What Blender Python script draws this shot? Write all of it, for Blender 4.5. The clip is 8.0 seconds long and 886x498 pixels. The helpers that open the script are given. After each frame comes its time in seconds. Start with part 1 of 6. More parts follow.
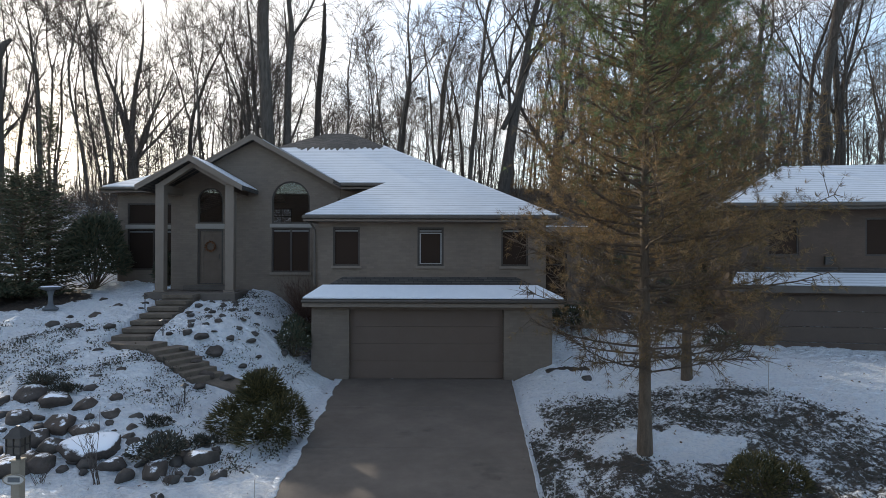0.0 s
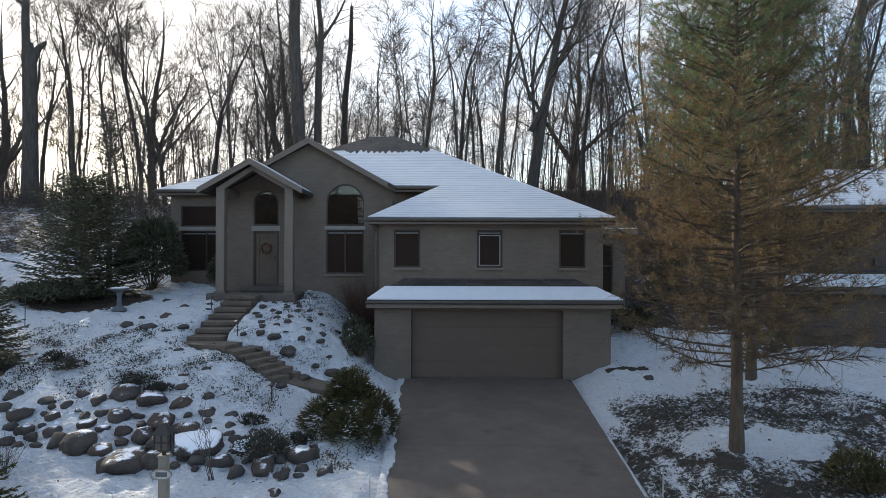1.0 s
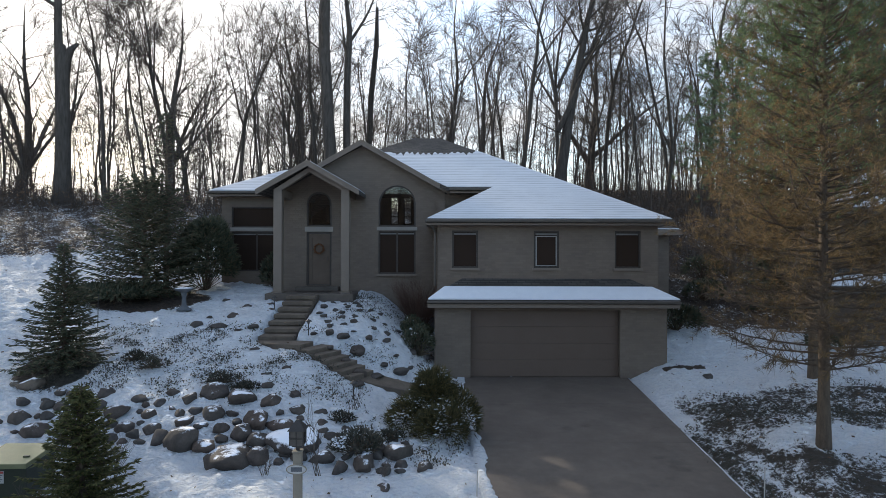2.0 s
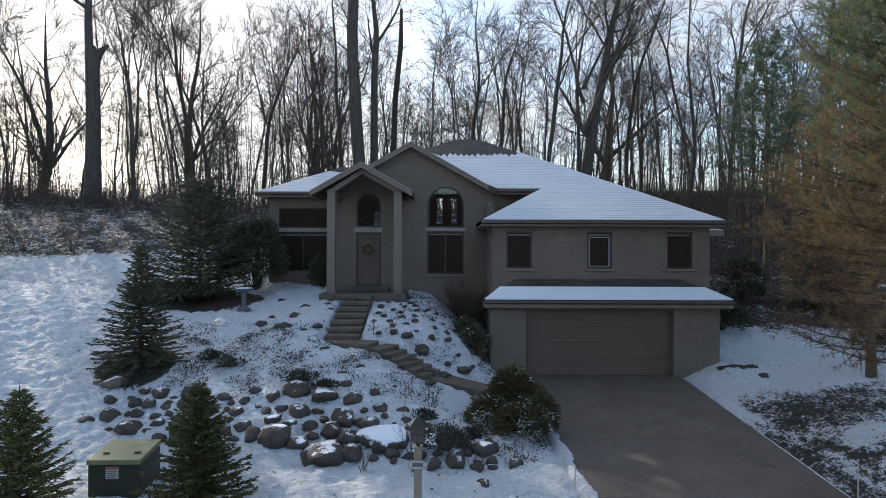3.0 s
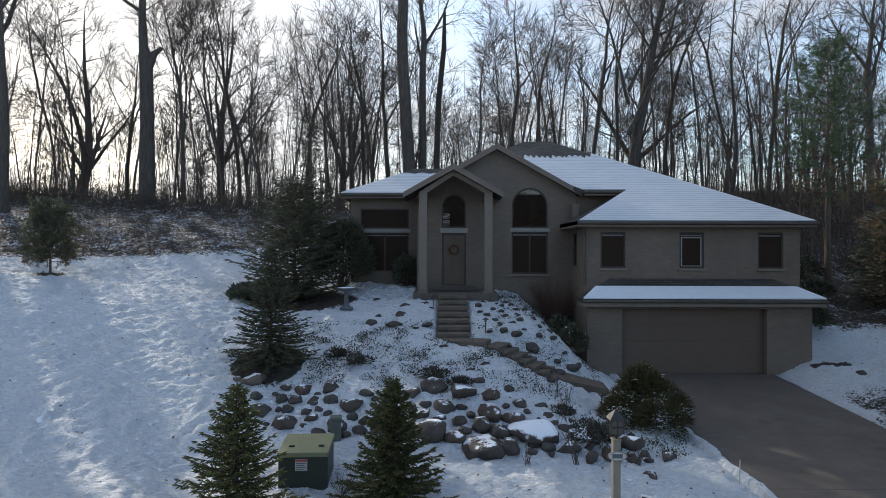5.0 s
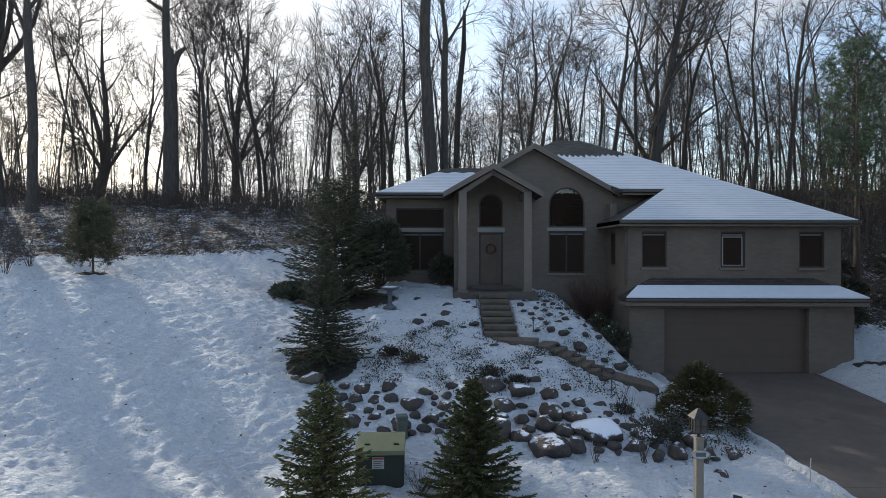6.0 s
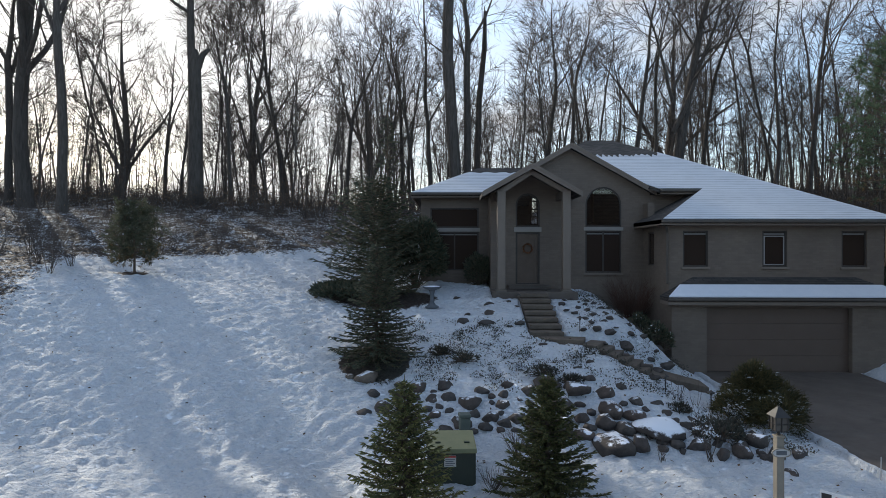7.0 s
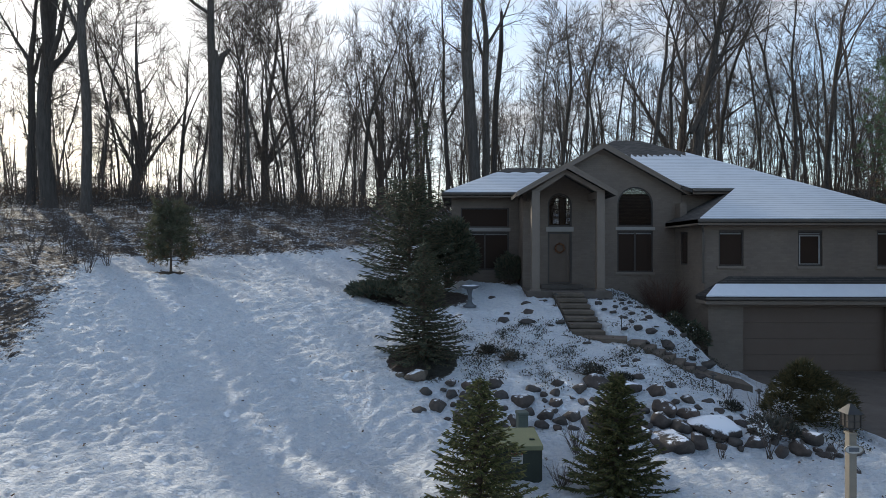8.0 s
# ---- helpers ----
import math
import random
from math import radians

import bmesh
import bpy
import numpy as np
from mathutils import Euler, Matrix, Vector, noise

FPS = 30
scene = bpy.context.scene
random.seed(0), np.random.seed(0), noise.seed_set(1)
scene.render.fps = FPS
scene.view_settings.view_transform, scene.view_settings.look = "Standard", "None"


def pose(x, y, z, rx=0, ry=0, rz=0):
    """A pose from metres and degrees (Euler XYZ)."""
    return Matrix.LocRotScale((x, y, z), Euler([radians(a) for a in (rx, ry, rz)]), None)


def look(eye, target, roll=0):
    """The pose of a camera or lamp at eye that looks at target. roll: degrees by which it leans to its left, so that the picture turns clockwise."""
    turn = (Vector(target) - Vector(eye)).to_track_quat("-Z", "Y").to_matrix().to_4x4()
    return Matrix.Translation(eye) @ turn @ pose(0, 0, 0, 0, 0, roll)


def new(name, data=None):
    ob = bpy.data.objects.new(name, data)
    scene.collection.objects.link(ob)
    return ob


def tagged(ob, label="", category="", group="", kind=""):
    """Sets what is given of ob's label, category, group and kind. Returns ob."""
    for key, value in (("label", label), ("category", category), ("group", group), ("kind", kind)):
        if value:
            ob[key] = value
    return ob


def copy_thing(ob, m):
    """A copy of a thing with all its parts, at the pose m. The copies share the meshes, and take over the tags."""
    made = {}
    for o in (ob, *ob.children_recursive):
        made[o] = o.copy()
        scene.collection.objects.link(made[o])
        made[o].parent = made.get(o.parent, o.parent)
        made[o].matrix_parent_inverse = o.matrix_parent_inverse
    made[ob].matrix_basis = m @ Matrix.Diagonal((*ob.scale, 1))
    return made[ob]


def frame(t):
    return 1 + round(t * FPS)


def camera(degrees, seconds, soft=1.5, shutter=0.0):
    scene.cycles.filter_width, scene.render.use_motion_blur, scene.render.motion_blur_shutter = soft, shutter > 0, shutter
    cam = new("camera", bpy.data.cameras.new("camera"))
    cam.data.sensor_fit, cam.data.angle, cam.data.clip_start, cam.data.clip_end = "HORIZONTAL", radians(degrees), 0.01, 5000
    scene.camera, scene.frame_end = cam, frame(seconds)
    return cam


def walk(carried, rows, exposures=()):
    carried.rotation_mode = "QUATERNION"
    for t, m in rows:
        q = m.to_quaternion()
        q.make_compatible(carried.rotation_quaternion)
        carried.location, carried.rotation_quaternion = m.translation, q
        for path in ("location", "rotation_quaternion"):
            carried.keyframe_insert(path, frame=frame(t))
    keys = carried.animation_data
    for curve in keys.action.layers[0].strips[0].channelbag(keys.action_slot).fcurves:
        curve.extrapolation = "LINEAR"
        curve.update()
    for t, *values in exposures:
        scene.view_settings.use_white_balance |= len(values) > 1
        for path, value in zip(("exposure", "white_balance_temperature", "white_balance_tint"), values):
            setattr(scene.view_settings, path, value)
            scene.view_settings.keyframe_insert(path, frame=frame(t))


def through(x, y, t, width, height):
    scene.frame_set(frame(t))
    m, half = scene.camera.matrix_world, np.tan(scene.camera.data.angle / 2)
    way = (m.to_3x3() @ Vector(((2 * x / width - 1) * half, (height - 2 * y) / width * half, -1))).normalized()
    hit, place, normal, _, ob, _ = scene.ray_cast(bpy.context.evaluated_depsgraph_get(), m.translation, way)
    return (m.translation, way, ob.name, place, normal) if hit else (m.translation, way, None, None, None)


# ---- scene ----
cam = camera(73.0, 8.0, soft=0.6)
METRES, EYE, DEEP = 12.8, 4.0, 1.35
# seconds, place along the glide, yaw, pitch, roll
ROWS = [
    (0.0, 0.0, 0.0, 0.0, -0.0, 0.26, -0.17),
    (0.5, -0.0741, -0.0104, 0.0018, 0.05, 0.28, -0.16),
    (1.0, -0.1489, -0.0205, 0.004, 0.06, 0.28, -0.18),
    (1.5, -0.2235, -0.0299, 0.0061, 0.07, 0.21, -0.15),
    (3.0, -0.4426, -0.0544, 0.0095, 0.0, 0.17, -0.2),
    (3.5, -0.5096, -0.061, 0.0093, 0.03, 0.17, -0.19),
    (4.0, -0.5741, -0.0677, 0.0089, 0.06, 0.21, -0.18),
    (4.5, -0.6365, -0.0732, 0.0079, 0.08, 0.24, -0.17),
    (6.0, -0.8011, -0.0827, 0.0101, 0.31, 0.07, -0.14),
    (6.5, -0.8501, -0.0839, 0.0095, 0.62, 0.1, -0.1),
    (7.0, -0.8982, -0.0854, 0.0073, 0.77, 0.12, -0.08),
    (7.5, -0.9465, -0.0884, 0.0052, 0.81, 0.17, -0.07),
    (8.0, -0.9949, -0.0918, 0.0042, 0.84, 0.18, -0.08),
]
EXPOSURES = [(0.0, 0.88, 7000, 9), (1.5, 0.92, 6950, 9), (3.0, 0.73, 6650, 8), (8.0, 0.5, 6650, 8)]
walk(cam, [(t, pose(0, -19.4, EYE) @ pose(METRES * x, METRES * DEEP * y, METRES * z, 90 + pitch, roll, yaw))
           for t, x, y, z, yaw, pitch, roll in ROWS], EXPOSURES)

# ---- sky and sun ----
SUN_AZ, SUN_EL = -41.0, 24.5   # degrees from straight ahead (minus: to the left), and above the horizon
sun_way = Vector((math.sin(radians(SUN_AZ)) * math.cos(radians(SUN_EL)), math.cos(radians(SUN_AZ)) * math.cos(radians(SUN_EL)), math.sin(radians(SUN_EL))))
world = bpy.data.worlds.new("world")
scene.world = world
world.use_nodes = True
wn, wl = world.node_tree.nodes, world.node_tree.links
wn.clear()
sky = wn.new("ShaderNodeTexSky")
sky.sky_type, sky.sun_disc = "NISHITA", False
sky.sun_elevation, sky.sun_rotation = radians(SUN_EL), radians(SUN_AZ)
sky.air_density, sky.dust_density, sky.ozone_density = 1.0, 1.2, 1.5
wtc = wn.new("ShaderNodeTexCoord")
wmap = wn.new("ShaderNodeMapping")
wmap.inputs["Scale"].default_value = (1.6, 1.6, 4.5)
wnoise = wn.new("ShaderNodeTexNoise")
wnoise.inputs["Scale"].default_value, wnoise.inputs["Detail"].default_value, wnoise.inputs["Roughness"].default_value = 1.7, 7, 0.62
wramp = wn.new("ShaderNodeValToRGB")
wramp.color_ramp.elements[0].position, wramp.color_ramp.elements[1].position = 0.44, 0.74
wmix = wn.new("ShaderNodeMix")
wmix.data_type = "RGBA"
wgrey = wn.new("ShaderNodeRGBToBW")
wpale = wn.new("ShaderNodeMix")
wpale.data_type, wpale.blend_type = "RGBA", "MULTIPLY"
wpale.inputs[0].default_value = 1.0
wpale.inputs[7].default_value = (0.22, 0.21, 0.2, 1)
wlift = wn.new("ShaderNodeMix")
wlift.data_type, wlift.blend_type = "RGBA", "ADD"
wlift.inputs[0].default_value = 1.0
wlift.inputs[7].default_value = (1.95, 2.07, 2.3, 1)
wbg = wn.new("ShaderNodeBackground")
wbg.inputs["Strength"].default_value = 0.19
wout = wn.new("ShaderNodeOutputWorld")
wl.new(wtc.outputs["Generated"], wmap.inputs["Vector"])
wl.new(wmap.outputs["Vector"], wnoise.inputs["Vector"])
wdot = wn.new("ShaderNodeVectorMath")
wdot.operation = "DOT_PRODUCT"
wdot.inputs[1].default_value = sun_way
wthick = wn.new("ShaderNodeMath")
wthick.operation = "MULTIPLY_ADD"   # thin cloud lies thicker towards the sun, and clears away from it
wthick.inputs[1].default_value = 0.17
wl.new(wtc.outputs["Generated"], wdot.inputs[0])
wl.new(wdot.outputs["Value"], wthick.inputs[0])
wl.new(wnoise.outputs["Fac"], wthick.inputs[2])
wl.new(wthick.outputs[0], wramp.inputs["Fac"])
wl.new(wramp.outputs["Color"], wmix.inputs[0])
wl.new(sky.outputs["Color"], wgrey.inputs["Color"])
wl.new(wgrey.outputs["Val"], wpale.inputs[6])
wl.new(wpale.outputs[2], wlift.inputs[6])
wl.new(wlift.outputs[2], wmix.inputs[7])
wl.new(sky.outputs["Color"], wmix.inputs[6])
wl.new(wmix.outputs[2], wbg.inputs["Color"])
wl.new(wbg.outputs["Background"], wout.inputs["Surface"])

sun_data = bpy.data.lights.new("sun", "SUN")
sun_data.energy, sun_data.angle, sun_data.color = 3.1, radians(0.6), (1.0, 0.93, 0.82)
sun = new("sun", sun_data)
sun.matrix_world = look(sun_way * 200, (0, 0, 0))


# ---- lie of the land ----
def ease(a, b, v):
    t = min(1.0, max(0.0, (v - a) / (b - a)))
    return t * t * (3 - 2 * t)


def along(v, xs, zs):
    return float(np.interp(v, xs, zs))


# beyond y -60 both profiles climb: an unseen hill added to darken window reflections
BANK_Y = (-130, -100, -60, -14, -8.5, -7.6, -6.3, -5, -3, -1.5, 0, 1, 4, 9, 19.5, 27, 45, 120)
BANK_Z = (20, 14, -1.6, -0.7, -0.12, 0.2, 0.68, 1.1, 1.72, 2.1, 2.33, 2.37, 2.75, 4.0, 6.8, 6.6, 4.0, 3.0)
EAST_Y = (-130, -100, -60, -14, -8.5, -5, -2, 0, 4, 9, 20, 32, 45, 120)
EAST_Z = (20, 14, -1.6, -0.5, 0.0, 0.08, 0.3, 0.5, 1.5, 2.6, 6.0, 9.5, 8.5, 8.0)


def land(x, y):
    bank = along(y, BANK_Y, BANK_Z)
    lawn = 0.075 * min(22.0, max(0.0, -x - 14)) * ease(-10, -2, y) + 0.02 * max(0.0, -x - 14) * ease(-14, -9, y)
    lawn *= 1 - 0.55 * ease(7, 18, y)
    east = along(y, EAST_Y, EAST_Z) + 0.14 * min(3.5, max(0.0, x - 4.5)) * ease(-9.5, -6, y) * (1 - ease(-3, 1, y))
    east += 0.32 * math.exp(-((x - 4.3) ** 2 + (y + 6.9) ** 2) / 2.6)
    drive = (-0.035 * max(0.0, -1 - y) if y > -30 else east) if y < 3 else east
    out = -8.2 + 1.6 * ease(-3.3, -2.1, y)
    w = ease(-3.3, out, x) if y < 3 else ease(4, -9, x)
    e = ease(2.0, 3.4, x) if y < 3 else 1.0
    low = drive * (1 - e) + east * e
    if 2 < y < 4:
        k = ease(2, 4, y)
        low = (drive * (1 - ease(2.0, 3.4, x)) + east * ease(2.0, 3.4, x)) * (1 - k) + east * k
        w = ease(-3.3, out, x) * (1 - k) + ease(4, -9, x) * k
    return low * (1 - w) + (bank + lawn) * w



# ---- materials ----
def shader(name, rough=0.8, metal=0.0):
    m = bpy.data.materials.new(name)
    m.use_nodes = True
    b = m.node_tree.nodes["Principled BSDF"]
    b.inputs["Roughness"].default_value, b.inputs["Metallic"].default_value = rough, metal
    return m, m.node_tree.nodes, m.node_tree.links, b


def coords(n, l, scale=(1, 1, 1), kind="Object"):
    tc, mp = n.new("ShaderNodeTexCoord"), n.new("ShaderNodeMapping")
    mp.inputs["Scale"].default_value = scale
    l.new(tc.outputs[kind], mp.inputs["Vector"])
    return mp.outputs["Vector"]


def grainy(n, l, vec, scale, detail=5.0, rough=0.6):
    t = n.new("ShaderNodeTexNoise")
    t.inputs["Scale"].default_value, t.inputs["Detail"].default_value, t.inputs["Roughness"].default_value = scale, detail, rough
    l.new(vec, t.inputs["Vector"])
    return t.outputs["Fac"]


def ramp(n, l, fac, stops):
    r = n.new("ShaderNodeValToRGB")
    e = r.color_ramp.elements
    while len(e) < len(stops):
        e.new(0.5)
    for el, (pos, col) in zip(e, stops):
        el.position = pos
        el.color = (*col, 1) if len(col) == 3 else (col[0], col[0], col[0], 1)
    l.new(fac, r.inputs["Fac"])
    return r.outputs["Color"]


def blend(n, l, fac, a, b, how="MIX"):
    m = n.new("ShaderNodeMix")
    m.data_type, m.blend_type = "RGBA", how
    for sock, v in ((m.inputs[0], fac), (m.inputs[6], a), (m.inputs[7], b)):
        if isinstance(v, (int, float)):
            sock.default_value = v
        elif isinstance(v, tuple):
            sock.default_value = (*v, 1)
        else:
            l.new(v, sock)
    return m.outputs[2]


def sums(n, l, op, a, b):
    m = n.new("ShaderNodeMath")
    m.operation = op
    for sock, v in zip(m.inputs, (a, b)):
        if isinstance(v, (int, float)):
            sock.default_value = v
        else:
            l.new(v, sock)
    return m.outputs[0]


def relief(n, l, b, height, strength=0.4, distance=0.02):
    k = n.new("ShaderNodeBump")
    k.inputs["Strength"].default_value, k.inputs["Distance"].default_value = strength, distance
    l.new(height, k.inputs["Height"])
    l.new(k.outputs["Normal"], b.inputs["Normal"])


def plain(name, dark, light, scale=6.0, rough=0.8, bump=0.3, dist=0.01, metal=0.0, stretch=(1, 1, 1), tint=0.0):
    """Two tones broken up at two scales, with a fine relief; tint: how far single pieces differ."""
    m, n, l, b = shader(name, rough, metal)
    v = coords(n, l, stretch)
    big, fine = grainy(n, l, v, scale, 4), grainy(n, l, v, scale * 9, 6, 0.7)
    both = sums(n, l, "ADD", sums(n, l, "MULTIPLY", big, 0.6), sums(n, l, "MULTIPLY", fine, 0.4))
    col = ramp(n, l, both, [(0.32, dark), (0.68, light)])
    if tint:
        oi = n.new("ShaderNodeObjectInfo")
        col = blend(n, l, 1.0, col, ramp(n, l, oi.outputs["Random"], [(0.0, (1 - tint,)), (1.0, (1.0,))]), "MULTIPLY")
    l.new(col, b.inputs["Base Color"])
    relief(n, l, b, fine, bump, dist)
    return m


def snow_over(n, l, col, vec, low=0.35, high=0.75, reach=0.35, scale=5.0):
    """Lays snow on what faces up, with a broken edge."""
    g, s = n.new("ShaderNodeNewGeometry"), n.new("ShaderNodeSeparateXYZ")
    l.new(g.outputs["Normal"], s.inputs[0])
    broken = sums(n, l, "ADD", s.outputs["Z"], sums(n, l, "MULTIPLY", sums(n, l, "SUBTRACT", grainy(n, l, vec, scale, 6, 0.7), 0.5), reach * 4))
    mask = ramp(n, l, broken, [(low, (0.0,)), (high, (1.0,))])
    return blend(n, l, mask, col, (0.82, 0.85, 0.91)), mask


def stone_material(name, dark, light, low, high, tint=0.5):
    m, n, l, b = shader(name, 0.85)
    v = coords(n, l)
    fine = grainy(n, l, v, 14, 8, 0.7)
    col = ramp(n, l, grainy(n, l, v, 2.3, 5), [(0.3, dark), (0.7, light)])
    col = blend(n, l, 0.5, col, ramp(n, l, fine, [(0.35, (0.4,)), (0.65, (1.0,))]), "MULTIPLY")
    oi = n.new("ShaderNodeObjectInfo")
    col = blend(n, l, tint, col, ramp(n, l, oi.outputs["Random"], [(0.0, (0.75, 0.78, 0.85)), (0.45, (1.15, 0.88, 0.74)), (0.7, (0.8, 0.8, 0.8)), (1.0, (1.05, 1.05, 1.0))]), "MULTIPLY")
    snowy, mask = snow_over(n, l, col, v, low, high, 0.4, 2.2)
    l.new(snowy, b.inputs["Base Color"])
    relief(n, l, b, fine, 0.5, 0.03)
    return m


def brick_material(name, tone, dark):
    m, n, l, b = shader(name, 0.85)
    v = coords(n, l)
    # courses of painted brick: joints from height, and from the run along either wall
    sep = n.new("ShaderNodeSeparateXYZ")
    l.new(v, sep.inputs[0])
    run = sums(n, l, "ADD", sep.outputs["X"], sep.outputs["Y"])
    comb = n.new("ShaderNodeCombineXYZ")
    l.new(run, comb.inputs["X"])
    l.new(sep.outputs["Z"], comb.inputs["Y"])
    br = n.new("ShaderNodeTexBrick")
    br.inputs["Scale"].default_value = 1.0
    br.inputs["Mortar Size"].default_value, br.inputs["Brick Width"].default_value, br.inputs["Row Height"].default_value = 0.006, 0.23, 0.075
    br.inputs["Color1"].default_value, br.inputs["Color2"].default_value, br.inputs["Mortar"].default_value = (*tone, 1), (*[c * 0.86 for c in tone], 1), (*dark, 1)
    l.new(comb.outputs[0], br.inputs["Vector"])
    weather = grainy(n, l, v, 0.9, 6, 0.65)
    col = blend(n, l, 1.0, br.outputs["Color"], ramp(n, l, weather, [(0.3, (0.82,)), (0.7, (1.08,))]), "MULTIPLY")
    l.new(col, b.inputs["Base Color"])
    relief(n, l, b, sums(n, l, "ADD", sums(n, l, "MULTIPLY", br.outputs["Fac"], -0.7), sums(n, l, "MULTIPLY", grainy(n, l, v, 60, 4), 0.3)), 0.5, 0.012)
    return m


def shingle_material(name):
    m, n, l, b = shader(name, 0.9)
    v = coords(n, l)
    sep = n.new("ShaderNodeSeparateXYZ")
    l.new(v, sep.inputs[0])
    comb = n.new("ShaderNodeCombineXYZ")
    l.new(sums(n, l, "ADD", sep.outputs["X"], sums(n, l, "MULTIPLY", sep.outputs["Y"], 0.3)), comb.inputs["X"])
    l.new(sep.outputs["Z"], comb.inputs["Y"])
    br = n.new("ShaderNodeTexBrick")
    br.inputs["Mortar Size"].default_value, br.inputs["Brick Width"].default_value, br.inputs["Row Height"].default_value = 0.008, 0.3, 0.068
    br.inputs["Scale"].default_value = 1.0
    br.inputs["Color1"].default_value, br.inputs["Color2"].default_value, br.inputs["Mortar"].default_value = (0.05, 0.045, 0.042, 1), (0.085, 0.075, 0.068, 1), (0.02, 0.02, 0.02, 1)
    l.new(comb.outputs[0], br.inputs["Vector"])
    col = blend(n, l, 1.0, br.outputs["Color"], ramp(n, l, grainy(n, l, v, 1.3, 6), [(0.3, (0.75,)), (0.7, (1.15,))]), "MULTIPLY")
    l.new(col, b.inputs["Base Color"])
    relief(n, l, b, grainy(n, l, v, 90, 3), 0.4, 0.004)
    return m


def roof_snow_material(name):
    m, n, l, b = shader(name, 0.7)
    v = coords(n, l)
    sep = n.new("ShaderNodeSeparateXYZ")
    l.new(v, sep.inputs[0])
    # thin snow: the lower edge of each shingle course shows through here and there
    saw = sums(n, l, "FRACT", sums(n, l, "MULTIPLY", sums(n, l, "ADD", sep.outputs["Z"], sums(n, l, "MULTIPLY", grainy(n, l, v, 3.0, 3), 0.02)), 1 / 0.085), 0)
    stretched = coords(n, l, (0.7, 0.7, 9))
    thin = sums(n, l, "MULTIPLY", ramp(n, l, saw, [(0.45, (0.0,)), (0.85, (1.0,))]), ramp(n, l, grainy(n, l, stretched, 1.2, 6, 0.7), [(0.30, (0.15,)), (0.62, (0.95,))]))
    col = blend(n, l, thin, (0.65, 0.68, 0.725), (0.37, 0.39, 0.42))
    col = blend(n, l, 0.6, col, ramp(n, l, grainy(n, l, v, 0.8, 5), [(0.3, (0.85,)), (0.7, (1.0,))]), "MULTIPLY")
    l.new(col, b.inputs["Base Color"])
    relief(n, l, b, sums(n, l, "ADD", sums(n, l, "MULTIPLY", saw, -0.5), sums(n, l, "MULTIPLY", grainy(n, l, v, 22, 5), 0.5)), 0.5, 0.02)
    return m


def ground_material(name):
    m, n, l, b = shader(name, 0.75)
    v = coords(n, l)
    at = n.new("ShaderNodeAttribute")
    at.attribute_name = "litter"
    lit = at.outputs["Fac"]
    clumps = grainy(n, l, v, 1.1, 5, 0.6)
    leaf = grainy(n, l, v, 11.0, 5, 0.78)
    blot = grainy(n, l, v, 4.6, 4, 0.7)
    speck = sums(n, l, "ADD", sums(n, l, "MULTIPLY", clumps, 0.27), sums(n, l, "ADD", sums(n, l, "MULTIPLY", leaf, 0.45), sums(n, l, "MULTIPLY", blot, 0.28)))
    # more litter lowers the height at which the dark ground shows
    edge = sums(n, l, "SUBTRACT", sums(n, l, "ADD", speck, sums(n, l, "MULTIPLY", lit, 0.42)), 0.76)
    bare = ramp(n, l, sums(n, l, "ADD", edge, 0.5), [(0.47, (0.0,)), (0.53, (1.0,))])
    earth = ramp(n, l, grainy(n, l, v, 16, 4, 0.8), [(0.3, (0.022, 0.017, 0.014)), (0.5, (0.055, 0.038, 0.028)), (0.7, (0.11, 0.075, 0.052))])
    green = ramp(n, l, grainy(n, l, v, 22, 4, 0.7), [(0.3, (0.02, 0.021, 0.016)), (0.7, (0.07, 0.065, 0.048))])
    at2 = n.new("ShaderNodeAttribute")
    at2.attribute_name = "cover"
    earth = blend(n, l, at2.outputs["Fac"], earth, green)
    white = ramp(n, l, grainy(n, l, v, 0.5, 6, 0.6), [(0.3, (0.84, 0.88, 0.94)), (0.7, (0.90, 0.93, 0.97))])
    # shade of small hollows in the snow, put into the colour as bluish mottling
    dimple_shade = ramp(n, l, grainy(n, l, coords(n, l, (1.0, 1.5, 1.0)), 8.5, 6, 0.74), [(0.38, (0.84, 0.87, 0.91)), (0.52, (1.0, 1.0, 1.0))])
    white = blend(n, l, 1.0, white, dimple_shade, "MULTIPLY")
    # grass tips through thin snow
    tips = ramp(n, l, grainy(n, l, coords(n, l, (1, 0.6, 1)), 26, 3, 0.6), [(0.60, (0.0,)), (0.74, (0.55,))])
    thin = sums(n, l, "MULTIPLY", tips, ramp(n, l, grainy(n, l, v, 0.35, 4), [(0.38, (0.0,)), (0.7, (1.0,))]))
    white = blend(n, l, thin, white, (0.30, 0.30, 0.22))
    l.new(blend(n, l, bare, white, earth), b.inputs["Base Color"])
    soft = ramp(n, l, grainy(n, l, coords(n, l, (1.0, 1.6, 1.0)), 4.2, 6, 0.62), [(0.36, (0.0,)), (0.64, (1.0,))])
    relief(n, l, b, sums(n, l, "ADD", sums(n, l, "MULTIPLY", soft, 0.6), sums(n, l, "MULTIPLY", leaf, 0.25)), 1.0, 0.2)
    return m


